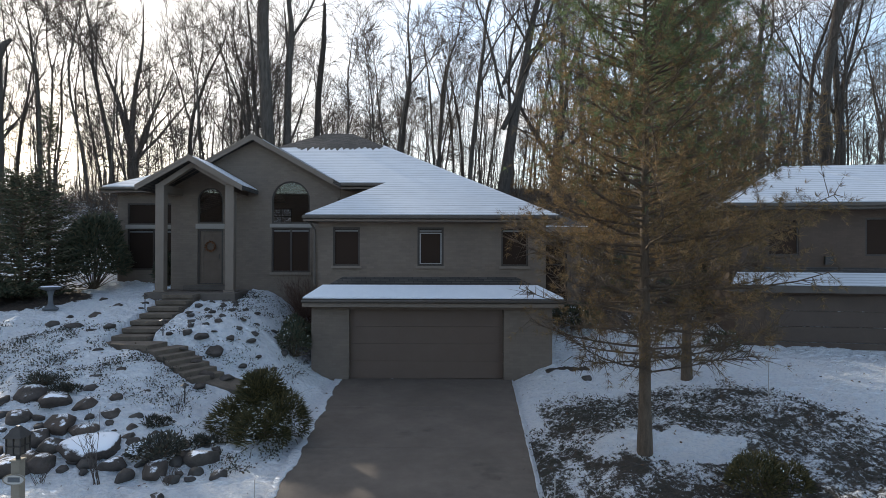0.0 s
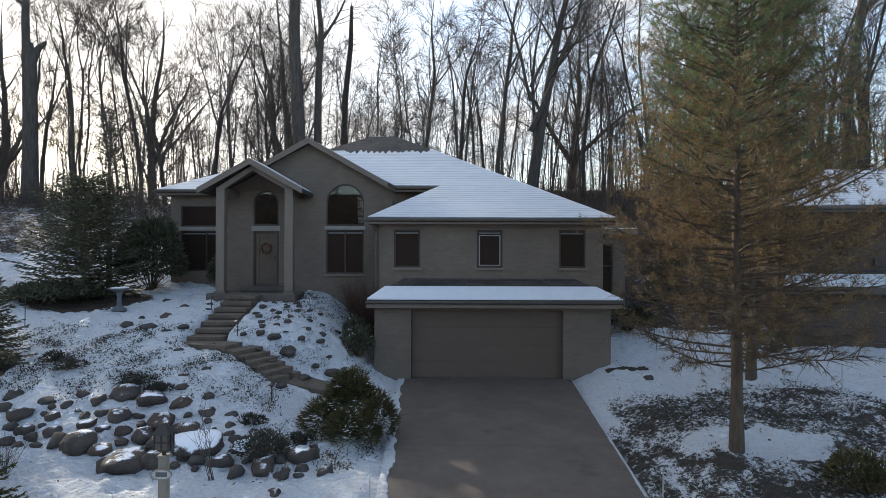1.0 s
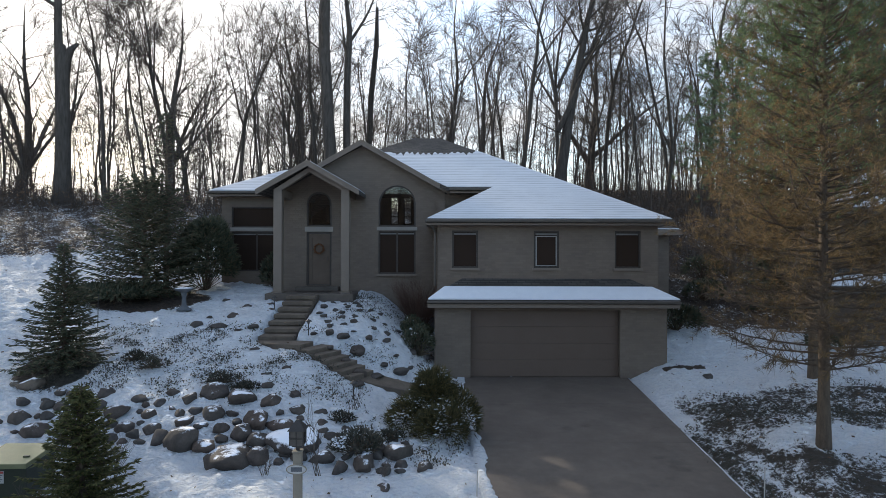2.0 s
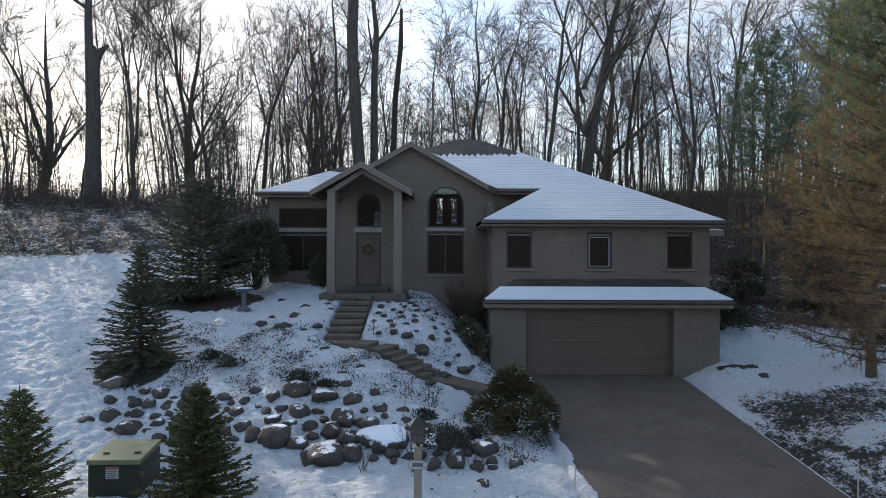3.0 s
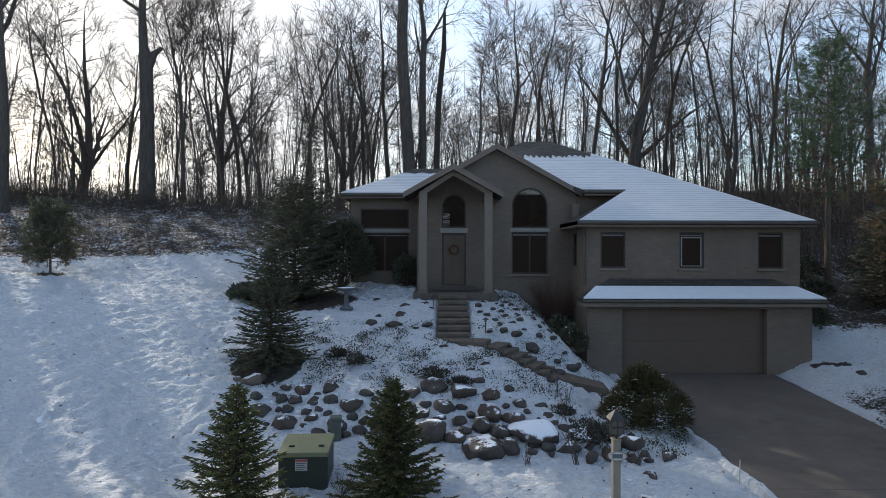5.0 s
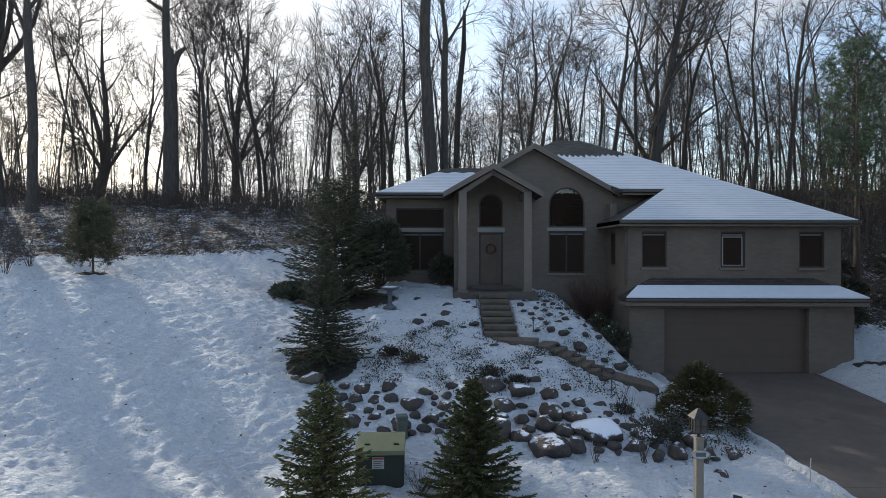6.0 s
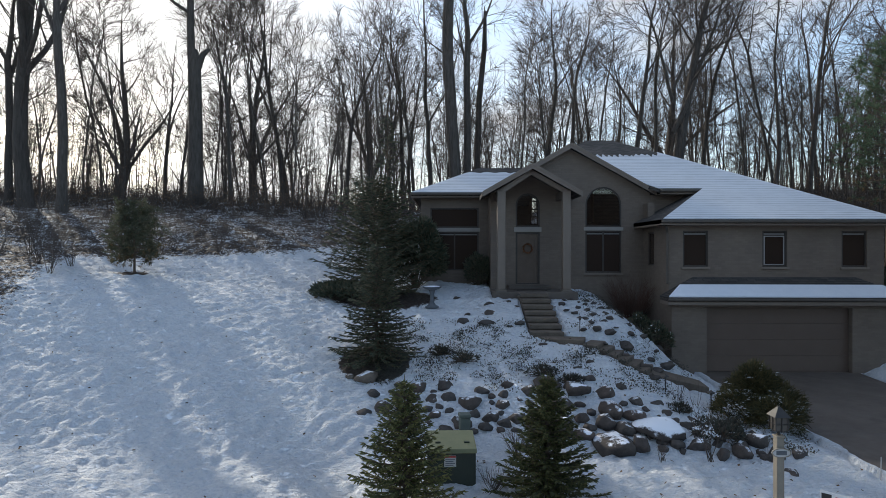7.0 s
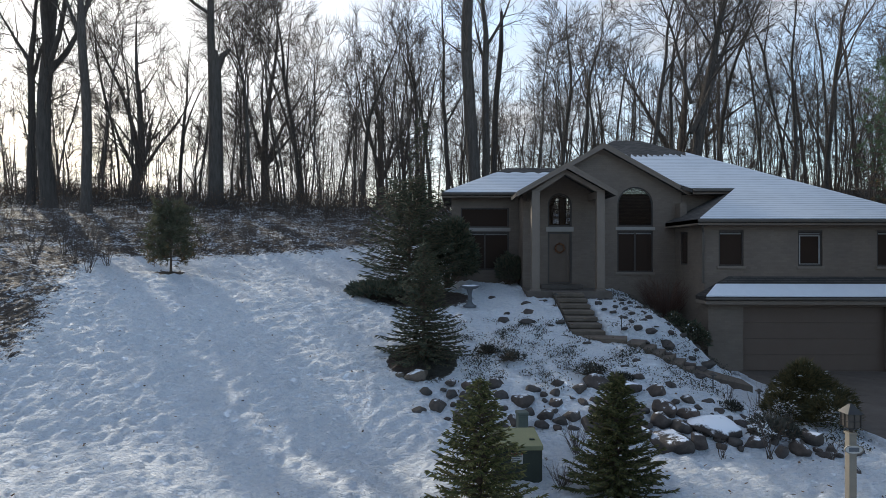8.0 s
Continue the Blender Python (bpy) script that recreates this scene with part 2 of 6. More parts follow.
def concrete_material(name, dark, light):
    """Broom-finished concrete with damp blotches and a few oil stains."""
    m, n, l, b = shader(name, 0.85)
    v = coords(n, l)
    fine = grainy(n, l, coords(n, l, (1, 8, 1)), 30, 5, 0.7)
    tone = sums(n, l, "ADD", sums(n, l, "MULTIPLY", grainy(n, l, v, 0.7, 5), 0.7), sums(n, l, "MULTIPLY", fine, 0.3))
    col = ramp(n, l, tone, [(0.32, dark), (0.68, light)])
    col = blend(n, l, 1.0, col, ramp(n, l, grainy(n, l, v, 1.5, 3, 0.5), [(0.64, (1.0,)), (0.74, (0.68,))]), "MULTIPLY")
    col = blend(n, l, 1.0, col, ramp(n, l, grainy(n, l, v, 5.0, 4, 0.6), [(0.35, (0.9,)), (0.65, (1.06,))]), "MULTIPLY")
    l.new(col, b.inputs["Base Color"])
    l.new(ramp(n, l, grainy(n, l, v, 0.9, 4), [(0.35, (0.6,)), (0.6, (0.9,))]), b.inputs["Roughness"])
    relief(n, l, b, fine, 0.4, 0.006)
    return m


def glass_material(name):
    m, n, l, b = shader(name, 0.04)
    # opaque pane: the dimness of the room behind is put into this brown
    b.inputs["Base Color"].default_value = (0.036, 0.025, 0.020, 1)
    b.inputs["Specular IOR Level"].default_value = 0.28
    relief(n, l, b, grainy(n, l, coords(n, l), 2.2, 2), 0.05, 0.02)
    return m


def clear_glass_material(name):
    m, n, l, b = shader(name, 0.0)
    b.inputs["Base Color"].default_value = (0.8, 0.82, 0.82, 1)
    b.inputs["Transmission Weight"].default_value, b.inputs["IOR"].default_value = 1.0, 1.45
    return m


SNOW = plain("snow", (0.72, 0.76, 0.83), (0.81, 0.84, 0.90), 3.0, 0.7, 0.5, 0.03)
BRICK = brick_material("taupe_painted_brick", (0.188, 0.148, 0.118), (0.162, 0.127, 0.101))
TRIM = plain("taupe_trim_paint", (0.166, 0.132, 0.105), (0.198, 0.158, 0.127), 3.0, 0.6, 0.15, 0.004)
BAND = plain("pale_trim_paint", (0.25, 0.225, 0.20), (0.30, 0.275, 0.245), 3.0, 0.6, 0.15, 0.004)
BRICK2 = brick_material("brown_brick", (0.098, 0.067, 0.049), (0.082, 0.056, 0.041))
SHINGLE = shingle_material("dark_shingles")
ROOFSNOW = roof_snow_material("thin_roof_snow")
GROUND = ground_material("snowy_ground")
GLASS = glass_material("dim_room_glass")
CLEAR = clear_glass_material("clear_glass")
FRAME = plain("dark_brown_frame", (0.03, 0.022, 0.018), (0.055, 0.042, 0.034), 5.0, 0.5, 0.1, 0.003)
RUST = plain("dried_leaves", (0.09, 0.035, 0.016), (0.22, 0.095, 0.04), 30.0, 0.9, 0.6, 0.02)
SASH = plain("grey_white_vinyl", (0.27, 0.26, 0.25), (0.33, 0.32, 0.31), 4.0, 0.5, 0.1, 0.003)
BLIND = plain("dim_blind", (0.15, 0.145, 0.14), (0.19, 0.185, 0.18), 4.0, 0.6, 0.1, 0.003)
BROWNDOOR = plain("brown_door_paint", (0.066, 0.043, 0.031), (0.088, 0.06, 0.044), 2.0, 0.6, 0.15, 0.004)
PALE = plain("pale_vinyl", (0.42, 0.41, 0.39), (0.50, 0.49, 0.47), 4.0, 0.5, 0.1, 0.003)
GUTTER = plain("brown_gutter_metal", (0.06, 0.048, 0.04), (0.09, 0.075, 0.062), 4.0, 0.45, 0.1, 0.003)
GARAGE = plain("taupe_door_paint", (0.112, 0.076, 0.057), (0.132, 0.092, 0.07), 2.0, 0.6, 0.15, 0.004)
DOORWOOD = plain("door_paint", (0.105, 0.076, 0.056), (0.14, 0.103, 0.078), 3.0, 0.75, 0.15, 0.004)
CONCRETE = concrete_material("driveway_concrete", (0.083, 0.067, 0.056), (0.132, 0.108, 0.09))
STEPSTONE = plain("brown_step_stone", (0.075, 0.058, 0.045), (0.165, 0.13, 0.10), 3.0, 0.85, 0.5, 0.015)
BOULDER = stone_material("grey_boulder", (0.036, 0.03, 0.027), (0.12, 0.098, 0.084), 0.88, 1.0)
PADROCK = stone_material("snowy_boulder", (0.036, 0.03, 0.027), (0.095, 0.078, 0.068), 0.6, 0.8)
TANROCK = stone_material("tan_boulder", (0.10, 0.08, 0.062), (0.2, 0.165, 0.13), 0.8, 0.98)
DARKROCK = stone_material("dark_rock", (0.04, 0.036, 0.034), (0.10, 0.088, 0.08), 1.0, 1.12)
BARK = plain("grey_brown_bark", (0.05, 0.042, 0.037), (0.16, 0.137, 0.12), 3.0, 0.95, 0.9, 0.05, stretch=(3, 3, 0.5), tint=0.4)
TWIG = plain("dark_twigs", (0.06, 0.048, 0.042), (0.15, 0.122, 0.105), 2.0, 0.95, 0.3, 0.01, tint=0.3)

def leafy(name, stops, rough=0.7, through=0.25):
    """Leaves and needles: each piece of its own tone."""
    m, n, l, b = shader(name, rough)
    g = n.new("ShaderNodeNewGeometry")
    col = ramp(n, l, g.outputs["Random Per Island"], stops)
    oi = n.new("ShaderNodeObjectInfo")
    col = blend(n, l, 1.0, col, ramp(n, l, oi.outputs["Random"], [(0.0, (0.8,)), (1.0, (1.1,))]), "MULTIPLY")
    l.new(col, b.inputs["Base Color"])
    if through:
        tr, mx = n.new("ShaderNodeBsdfTranslucent"), n.new("ShaderNodeMixShader")
        l.new(col, tr.inputs["Color"])
        mx.inputs[0].default_value = through
        l.new(b.outputs[0], mx.inputs[1])
        l.new(tr.outputs[0], mx.inputs[2])
        l.new(mx.outputs[0], n["Material Output"].inputs["Surface"])
    return m


SPRUCE = leafy("spruce_needles", [(0.0, (0.07, 0.084, 0.035)), (0.5, (0.155, 0.165, 0.062)), (1.0, (0.28, 0.26, 0.10))], through=0.45)
DARKSPRUCE = leafy("dark_spruce_needles", [(0.0, (0.05, 0.066, 0.042)), (0.5, (0.10, 0.112, 0.068)), (0.85, (0.14, 0.132, 0.082)), (1.0, (0.18, 0.14, 0.085))], through=0.35)
PINEGREEN = leafy("pine_needles", [(0.0, (0.05, 0.085, 0.045)), (0.55, (0.10, 0.15, 0.07)), (1.0, (0.20, 0.22, 0.095))], through=0.4)
PINEBROWN = leafy("browning_pine_needles", [(0.0, (0.075, 0.062, 0.031)), (0.35, (0.145, 0.105, 0.05)), (0.7, (0.205, 0.132, 0.064)), (1.0, (0.31, 0.195, 0.095))], through=0.45)
FARPINE = leafy("blue_green_pine_needles", [(0.0, (0.05, 0.085, 0.055)), (0.6, (0.10, 0.155, 0.095)), (1.0, (0.17, 0.21, 0.12))], through=0.4)
YEW = leafy("yew_leaves", [(0.0, (0.055, 0.058, 0.026)), (0.6, (0.13, 0.118, 0.048)), (1.0, (0.23, 0.175, 0.07))], through=0.4)
COVER = leafy("dark_groundcover_leaves", [(0.0, (0.032, 0.036, 0.028)), (0.7, (0.07, 0.07, 0.052)), (1.0, (0.14, 0.105, 0.075))])
DEADLEAF = leafy("dead_brown_leaves", [(0.0, (0.05, 0.03, 0.018)), (0.5, (0.12, 0.07, 0.04)), (1.0, (0.23, 0.15, 0.09))])
SNOWTUFT = leafy("snow_on_leaves", [(0.0, (0.74, 0.77, 0.82)), (1.0, (0.85, 0.87, 0.9))], through=0.0)
REDTWIG = plain("reddish_twigs", (0.06, 0.03, 0.022), (0.13, 0.07, 0.05), 4.0, 0.9, 0.3, 0.01)
PINEBARK = plain("pine_bark", (0.06, 0.045, 0.033), (0.19, 0.14, 0.10), 4.0, 0.95, 0.9, 0.04, stretch=(3, 3, 0.7))
UTILITY = plain("dark_green_box_paint", (0.02, 0.028, 0.02), (0.035, 0.045, 0.03), 3.0, 0.5, 0.15, 0.004)
UTILTOP = plain("pale_green_lid_paint", (0.17, 0.18, 0.095), (0.24, 0.24, 0.13), 4.0, 0.6, 0.2, 0.006)
POSTPAINT = plain("beige_post_paint", (0.19, 0.165, 0.13), (0.25, 0.22, 0.175), 5.0, 0.7, 0.25, 0.004)
LAMPMETAL = plain("black_lamp_metal", (0.02, 0.018, 0.017), (0.04, 0.036, 0.033), 8.0, 0.5, 0.2, 0.003)
LAMPGLASS = plain("frosted_lamp_glass", (0.06, 0.052, 0.045), (0.10, 0.088, 0.075), 6.0, 0.3, 0.05, 0.002)
CONCRETE2 = plain("grey_cast_stone", (0.08, 0.088, 0.098), (0.14, 0.15, 0.165), 6.0, 0.9, 0.4, 0.008)
LABELRED = plain("red_print", (0.45, 0.06, 0.05), (0.5, 0.08, 0.07), 8.0, 0.5, 0.0)
PEDESTAL = plain("grey_green_plastic", (0.075, 0.09, 0.075), (0.12, 0.14, 0.115), 5.0, 0.6, 0.15, 0.004)
WHITE = plain("white_plastic_sheet", (0.66, 0.66, 0.66), (0.74, 0.74, 0.74), 4.0, 0.5, 0.05, 0.002)

# ---- building helpers ----
def mesh_of(bm, material, smooth=False):
    me = bpy.data.meshes.new("mesh")
    bm.normal_update()
    bm.to_mesh(me)
    bm.free()
    for f in (material if isinstance(material, (list, tuple)) else [material]):
        me.materials.append(f)
    if smooth:
        me.polygons.foreach_set("use_smooth", [True] * len(me.polygons))
    return me


def part(name, bm, material, parent, label="", smooth=False, bevel=0.0):
    ob = new(name, mesh_of(bm, material, smooth))
    ob.parent = parent
    if label:
        ob["label"] = label
    if bevel:
        b = ob.modifiers.new("bevel", "BEVEL")
        b.width, b.segments, b.limit_method = bevel, 2, "ANGLE"
    return ob


def thing(name, label, category, place=(0, 0, 0), turn=0.0, group="", kind=""):
    ob = new(name)
    ob.matrix_world = pose(*place, 0, 0, turn)
    return tagged(ob, label, category, group, kind)


def single(name, bm, material, label, category, place=(0, 0, 0), turn=0.0, group="", kind="", smooth=False):
    ob = new(name, mesh_of(bm, material, smooth))
    ob.matrix_world = pose(*place, 0, 0, turn)
    return tagged(ob, label, category, group, kind)


def box(bm, x0, x1, y0, y1, z0, z1):
    m = Matrix.Translation(((x0 + x1) / 2, (y0 + y1) / 2, (z0 + z1) / 2)) @ Matrix.Diagonal((abs(x1 - x0), abs(y1 - y0), abs(z1 - z0), 1))
    bmesh.ops.create_cube(bm, size=1.0, matrix=m)
    return bm


def boxes(*bs):
    bm = bmesh.new()
    for b in bs:
        box(bm, *b)
    return bm


def slab(pts, drop, bm=None):
    """A plate under a flat outline: pts, each (x, y, z), and the thickness as a vector."""
    bm = bm or bmesh.new()
    top = [bm.verts.new(p) for p in pts]
    low = [bm.verts.new(Vector(p) + Vector(drop)) for p in pts]
    faces = [bm.faces.new(top), bm.faces.new(low[::-1])]
    n = len(pts)
    for i in range(n):
        faces.append(bm.faces.new((top[i], low[i], low[(i + 1) % n], top[(i + 1) % n])))
    bmesh.ops.recalc_face_normals(bm, faces=faces)
    return bm


def arch(x0, x1, z0, z1, n=14):
    """Outline of an opening with a round head that fills its width."""
    r, cx = (x1 - x0) / 2, (x0 + x1) / 2
    return [(x0, z0), (x1, z0)] + [(cx + r * math.cos(math.pi * i / n), z1 - r + r * math.sin(math.pi * i / n)) for i in range(n + 1)]


def rect(x0, x1, z0, z1):
    return [(x0, z0), (x1, z0), (x1, z1), (x0, z1)]


def panel(outline, holes, y, depth):
    """An upright plate facing -y, with holes through it."""
    bm = bmesh.new()
    edges = []
    for loop in [outline] + holes:
        vs = [bm.verts.new((x, y, z)) for x, z in loop]
        edges += [bm.edges.new((vs[i], vs[(i + 1) % len(vs)])) for i in range(len(vs))]
    bmesh.ops.triangle_fill(bm, use_beauty=True, use_dissolve=False, edges=edges, normal=(0, -1, 0))
    got = bmesh.ops.extrude_face_region(bm, geom=bm.faces[:])
    bmesh.ops.translate(bm, verts=[v for v in got["geom"] if isinstance(v, bmesh.types.BMVert)], vec=(0, depth, 0))
    bmesh.ops.recalc_face_normals(bm, faces=bm.faces[:])
    return bm


def tube(bm, pts, radii, sides=6, cap=True):
    """A tapered round bar along points."""
    rings = []
    for i, p in enumerate(pts):
        a, b = pts[max(0, i - 1)], pts[min(len(pts) - 1, i + 1)]
        way = (Vector(b) - Vector(a)).normalized()
        side = way.cross(Vector((0.31, 0.95, 0.07))).normalized()
        up = side.cross(way)
        rings.append([bm.verts.new(Vector(p) + (side * math.cos(2 * math.pi * k / sides) + up * math.sin(2 * math.pi * k / sides)) * radii[i]) for k in range(sides)])
    for lo, hi in zip(rings, rings[1:]):
        for k in range(sides):
            bm.faces.new((lo[k], lo[(k + 1) % sides], hi[(k + 1) % sides], hi[k]))
    if cap:
        bm.faces.new(rings[-1])
        bm.faces.new(rings[0][::-1])
    return bm


def lathe(bm, rings, sides=16, at=(0, 0)):
    """A turned body from (radius, height) rings."""
    return tube(bm, [(at[0], at[1], z) for r, z in rings], [r for r, z in rings], sides)



# ---- ground ----
def drive_edges(y):
    """West and east edge of the driveway at y."""
    k = (y + 1.0) / 9.0
    return -3.22 - 0.30 * k, 2.14 + 0.5 * k


def litter_at(x, y):
    """How much dark ground shows through the snow, and how green it is."""
    woods = max(ease(-0.5, 2.5, y - (3.6 + 0.55 * min(0, x + 22) + 0.62 * max(0, x + 22))), 0) if x < -9 else ease(4, 8, y + 4.0 * ease(3.5, 6, x))
    # the added ground behind the camera is kept dark for the reflections
    if y < -40:
        woods = 1.3
    if x < -23:
        woods = max(woods, ease(-23.0, -25.5, x + 0.35 * (y + 3)) * ease(-9, -5, y))
    bed = ease(-14.2, -12.8, x) * (1 - ease(-6.5, -5.2, x)) * ease(-7.0, -5.2, y) * (1 - ease(-2.6, -1.0, y)) * (1 - 0.75 * ease(-3.4, -2.2, y))
    e = drive_edges(y)[1]
    sx, sy = x, y
    if 1.5 < x < 12 and -15 < y < 0:
        x += 0.45 * noise.noise(Vector((sx * 1.4, sy * 1.4, 5.0))) * ease(e, e + 0.8, sx)
        y += 0.4 * noise.noise(Vector((sx * 1.4, sy * 1.4, 9.0)))
    strip = ease(-0.1, 0.0, x - e) * (1 - ease(0.4, 1.0, x - e)) * (1 - ease(-6.2, -4.4, y)) * ease(-14.5, -12.0, y)
    band = (1 - ease(0.5, 1.2, abs(y + 5.1 + 0.32 * (x - 2.7)))) * ease(2.0, 2.9, x) * (1 - ease(6.5, 8.6, x))
    oval = 1 - ease(0.7, 1.1, math.hypot((x - 4.4) / 1.5, (y + 7.65) / 0.75))
    soil = ease(3.1, 3.3, x) * (1 - ease(4.2, 4.5, x)) * (1 - ease(0.12, 0.3, abs(y + 1.0)))
    east = ease(2.1, 2.6, x) * (1 - ease(8.0, 10.5, x + 0.45 * (y + 6))) * (1 - 0.6 * ease(-4.5, -2.5, y)) * (1 - ease(-1.5, 0.5, y)) * ease(-14.5, -12.0, y)
    ring = 0.82 - 0.82 * ease(0.1, 1.25, math.hypot((x - 3.5) * 0.8, y + 8.45))
    ring = max(ring, 1 - ease(0.7, 1.25, math.hypot(x + 13.5, y + 5.0)), 0.9 - 0.9 * ease(1.6, 2.6, math.hypot(x + 14.0, (y - 0.6) * 1.1)), 0.8 - 0.8 * ease(0.3, 0.9, math.hypot(x + 22.9, y - 0.5)))
    x, y = sx, sy
    mound = ease(-7.6, -6.8, x) * (1 - ease(-4.6, -3.8, x)) * ease(-3.6, -2.4, y) * (1 - ease(1.5, 2.5, y))
    edge = ease(-6.2, -4.6, x) * (1 - ease(-3.6, -3.1, x)) * ease(-8.5, -7.5, y) * (1 - ease(-6.2, -5.4, y))
    front = ease(-8.6, -7.6, x) * (1 - ease(-4.6, -3.8, x)) * ease(-11.5, -10.2, y) * (1 - ease(-8.8, -8.0, y))
    lit = max(0.17, front * 0.27, woods * (0.71 if x < 0 else 0.79), bed * 0.37, east * 0.69 * (1 - 0.7 * oval), strip * 0.70, band * 0.69, soil * 1.3, ring * 1.1, mound * 0.2, edge * 0.4)
    green = max(bed, 0.6 * mound, 0.8 * edge, 0.1 * front, 0.5 * east, 0.9 * strip, band) * (1 - woods)
    return lit, green


WAY = [(-8.6, 0.6, 2.56), (-8.6, -3.0, 1.50), (-8.2, -3.4, 1.46), (-7.45, -3.45, 1.40), (-6.15, -4.0, 0.86), (-5.3, -3.95, 0.62), (-4.3, -3.75, 0.3)]


def step_cut(x, y):
    """Height under the garden steps and path, where the bank is cut away for them."""
    if not (-9.4 < x < -4 and -4.8 < y < 0.8):
        return 99.0
    best, low = 9.0, 99.0
    for (ax, ay, az), (bx, by, bz) in zip(WAY, WAY[1:]):
        dx, dy = bx - ax, by - ay
        k = min(1.0, max(0.0, ((x - ax) * dx + (y - ay) * dy) / (dx * dx + dy * dy)))
        d = math.hypot(x - ax - k * dx, y - ay - k * dy)
        if d < best:
            best, low = d, az + (bz - az) * k
    return low - 0.16 + 3.0 * max(0.0, best - 0.50)


def ground():
    xs = np.concatenate([-np.geomspace(400, 33, 22), np.arange(-32, 14, 0.1), np.geomspace(14.2, 400, 24)])
    ys = np.concatenate([-np.geomspace(300, 15, 14), np.arange(-13, 8, 0.1), np.arange(8.3, 48, 0.8), np.geomspace(50, 900, 18)])
    verts, lit, cov = [], [], []
    for y in ys:
        for x in xs:
            x, y = float(x), float(y)
            z = land(x, y)
            w, e = drive_edges(y)
            flat = ease(w - 0.5, w, x) * (1 - ease(e, e + 0.4, x)) * (1 - ease(-1.2, 0, y))
            if abs(x) < 40 and abs(y) < 45:
                p = Vector((x * 0.55, y * 0.55, 3.1))
                rough = 0.10 * noise.noise(p) + 0.025 * noise.noise(p * 3.1) + 0.028 * noise.noise(Vector((x * 1.9, y * 2.8, 1.0))) + 0.095 * noise.noise(Vector((x * 4.2, y * 5.6, 2.0))) + 0.03 * noise.noise(Vector((x * 9.0, y * 12.0, 6.0)))
                z += rough * (1 - flat)
            z -= 0.10 * flat
            if -3.9 < x < 3.2 and -0.5 < y < 2:
                z -= 0.2
            if -9.9 < x < -7.05 and 0.66 < y < 4:
                z = min(z, 2.3)
            if (-12.6 < x < 3.2 and 4.2 < y < 14) or (-9.9 < x < 3.2 and 2.65 < y < 5):
                z = min(z, 2.3)
            z = min(z, step_cut(x, y))
            verts.append((x, y, z))
            a, c = litter_at(x, y)
            lit.append(a)
            cov.append(c)
    w = len(xs)
    faces = [(j * w + i, j * w + i + 1, (j + 1) * w + i + 1, (j + 1) * w + i) for j in range(len(ys) - 1) for i in range(w - 1)]
    me = bpy.data.meshes.new("ground")
    me.from_pydata(verts, [], faces)
    for key, vals in (("litter", lit), ("cover", cov)):
        at = me.attributes.new(key, "FLOAT", "POINT")
        at.data.foreach_set("value", vals)
    me.materials.append(GROUND)
    me.polygons.foreach_set("use_smooth", [True] * len(me.polygons))
    tagged(new("ground", me), "snow-covered sloping ground with leaf litter showing through", "ground", kind="structure")


ground()


def driveway():
    drive = tagged(new("driveway"), "bare grey-brown concrete driveway running up to the garage door", "driveway", kind="structure")
    cuts = (-0.62, -3.6, -6.6, -9.6, -12.6, -15.6, -18.6, -24, -34, -44)
    for y1, y0 in zip(cuts, cuts[1:]):
        w1, e1 = drive_edges(y1)
        w0, e0 = drive_edges(y0)
        g = 0.004
        pts = [(w0 + g, y0 + g), (e0 - g, y0 + g), (e1 - g, y1 - g), (w1 + g, y1 - g)]
        part("concrete_slab", slab([(x, y, -0.035 * max(0.0, -1 - y) + 0.01) for x, y in pts], (0, 0, -0.16)), CONCRETE, drive, bevel=0.008)


driveway()


def snow_edges():
    """Thin snow that overlaps the edges of the driveway, with a ragged rim."""
    for s, col in ((-1, 0), (1, 1)):
        bm = bmesh.new()
        rows = []
        for i in range(300):
            y = -0.75 - 0.09 * i
            e = drive_edges(y)[col]
            p = Vector((s * 3.0, y * 2.2, 0.5))
            wide = (0.05 + 0.10 * noise.noise(p) + 0.06 * noise.noise(p * 3.7)) * (1.0 if s < 0 else 0.2)
            z = -0.035 * max(0.0, -1 - y) + 0.012
            rows.append([bm.verts.new((e - s * max(0.005, wide), y, z)), bm.verts.new((e - s * (max(0.005, wide) - 0.02), y, z + (0.018 if s < 0 else 0.008))), bm.verts.new((e + s * (0.12 if s < 0 else 0.015), y, z + (0.03 if s < 0 else 0.012))), bm.verts.new((e + s * 0.2, y, z - 0.2))])
        for a, b in zip(rows, rows[1:]):
            for k in range(3):
                bm.faces.new((a[k], a[k + 1], b[k + 1], b[k]) if s < 0 else (b[k], b[k + 1], a[k + 1], a[k]))
        bmesh.ops.recalc_face_normals(bm, faces=bm.faces[:])
        single("snow_edge", bm, GROUND, "ragged rim of snow along the edge of the driveway", "snow", kind="stuff", smooth=True)


snow_edges()

# ---- the house ----
PITCH = 0.53
house = thing("house", "taupe painted-brick house with snowy hipped roofs", "house")


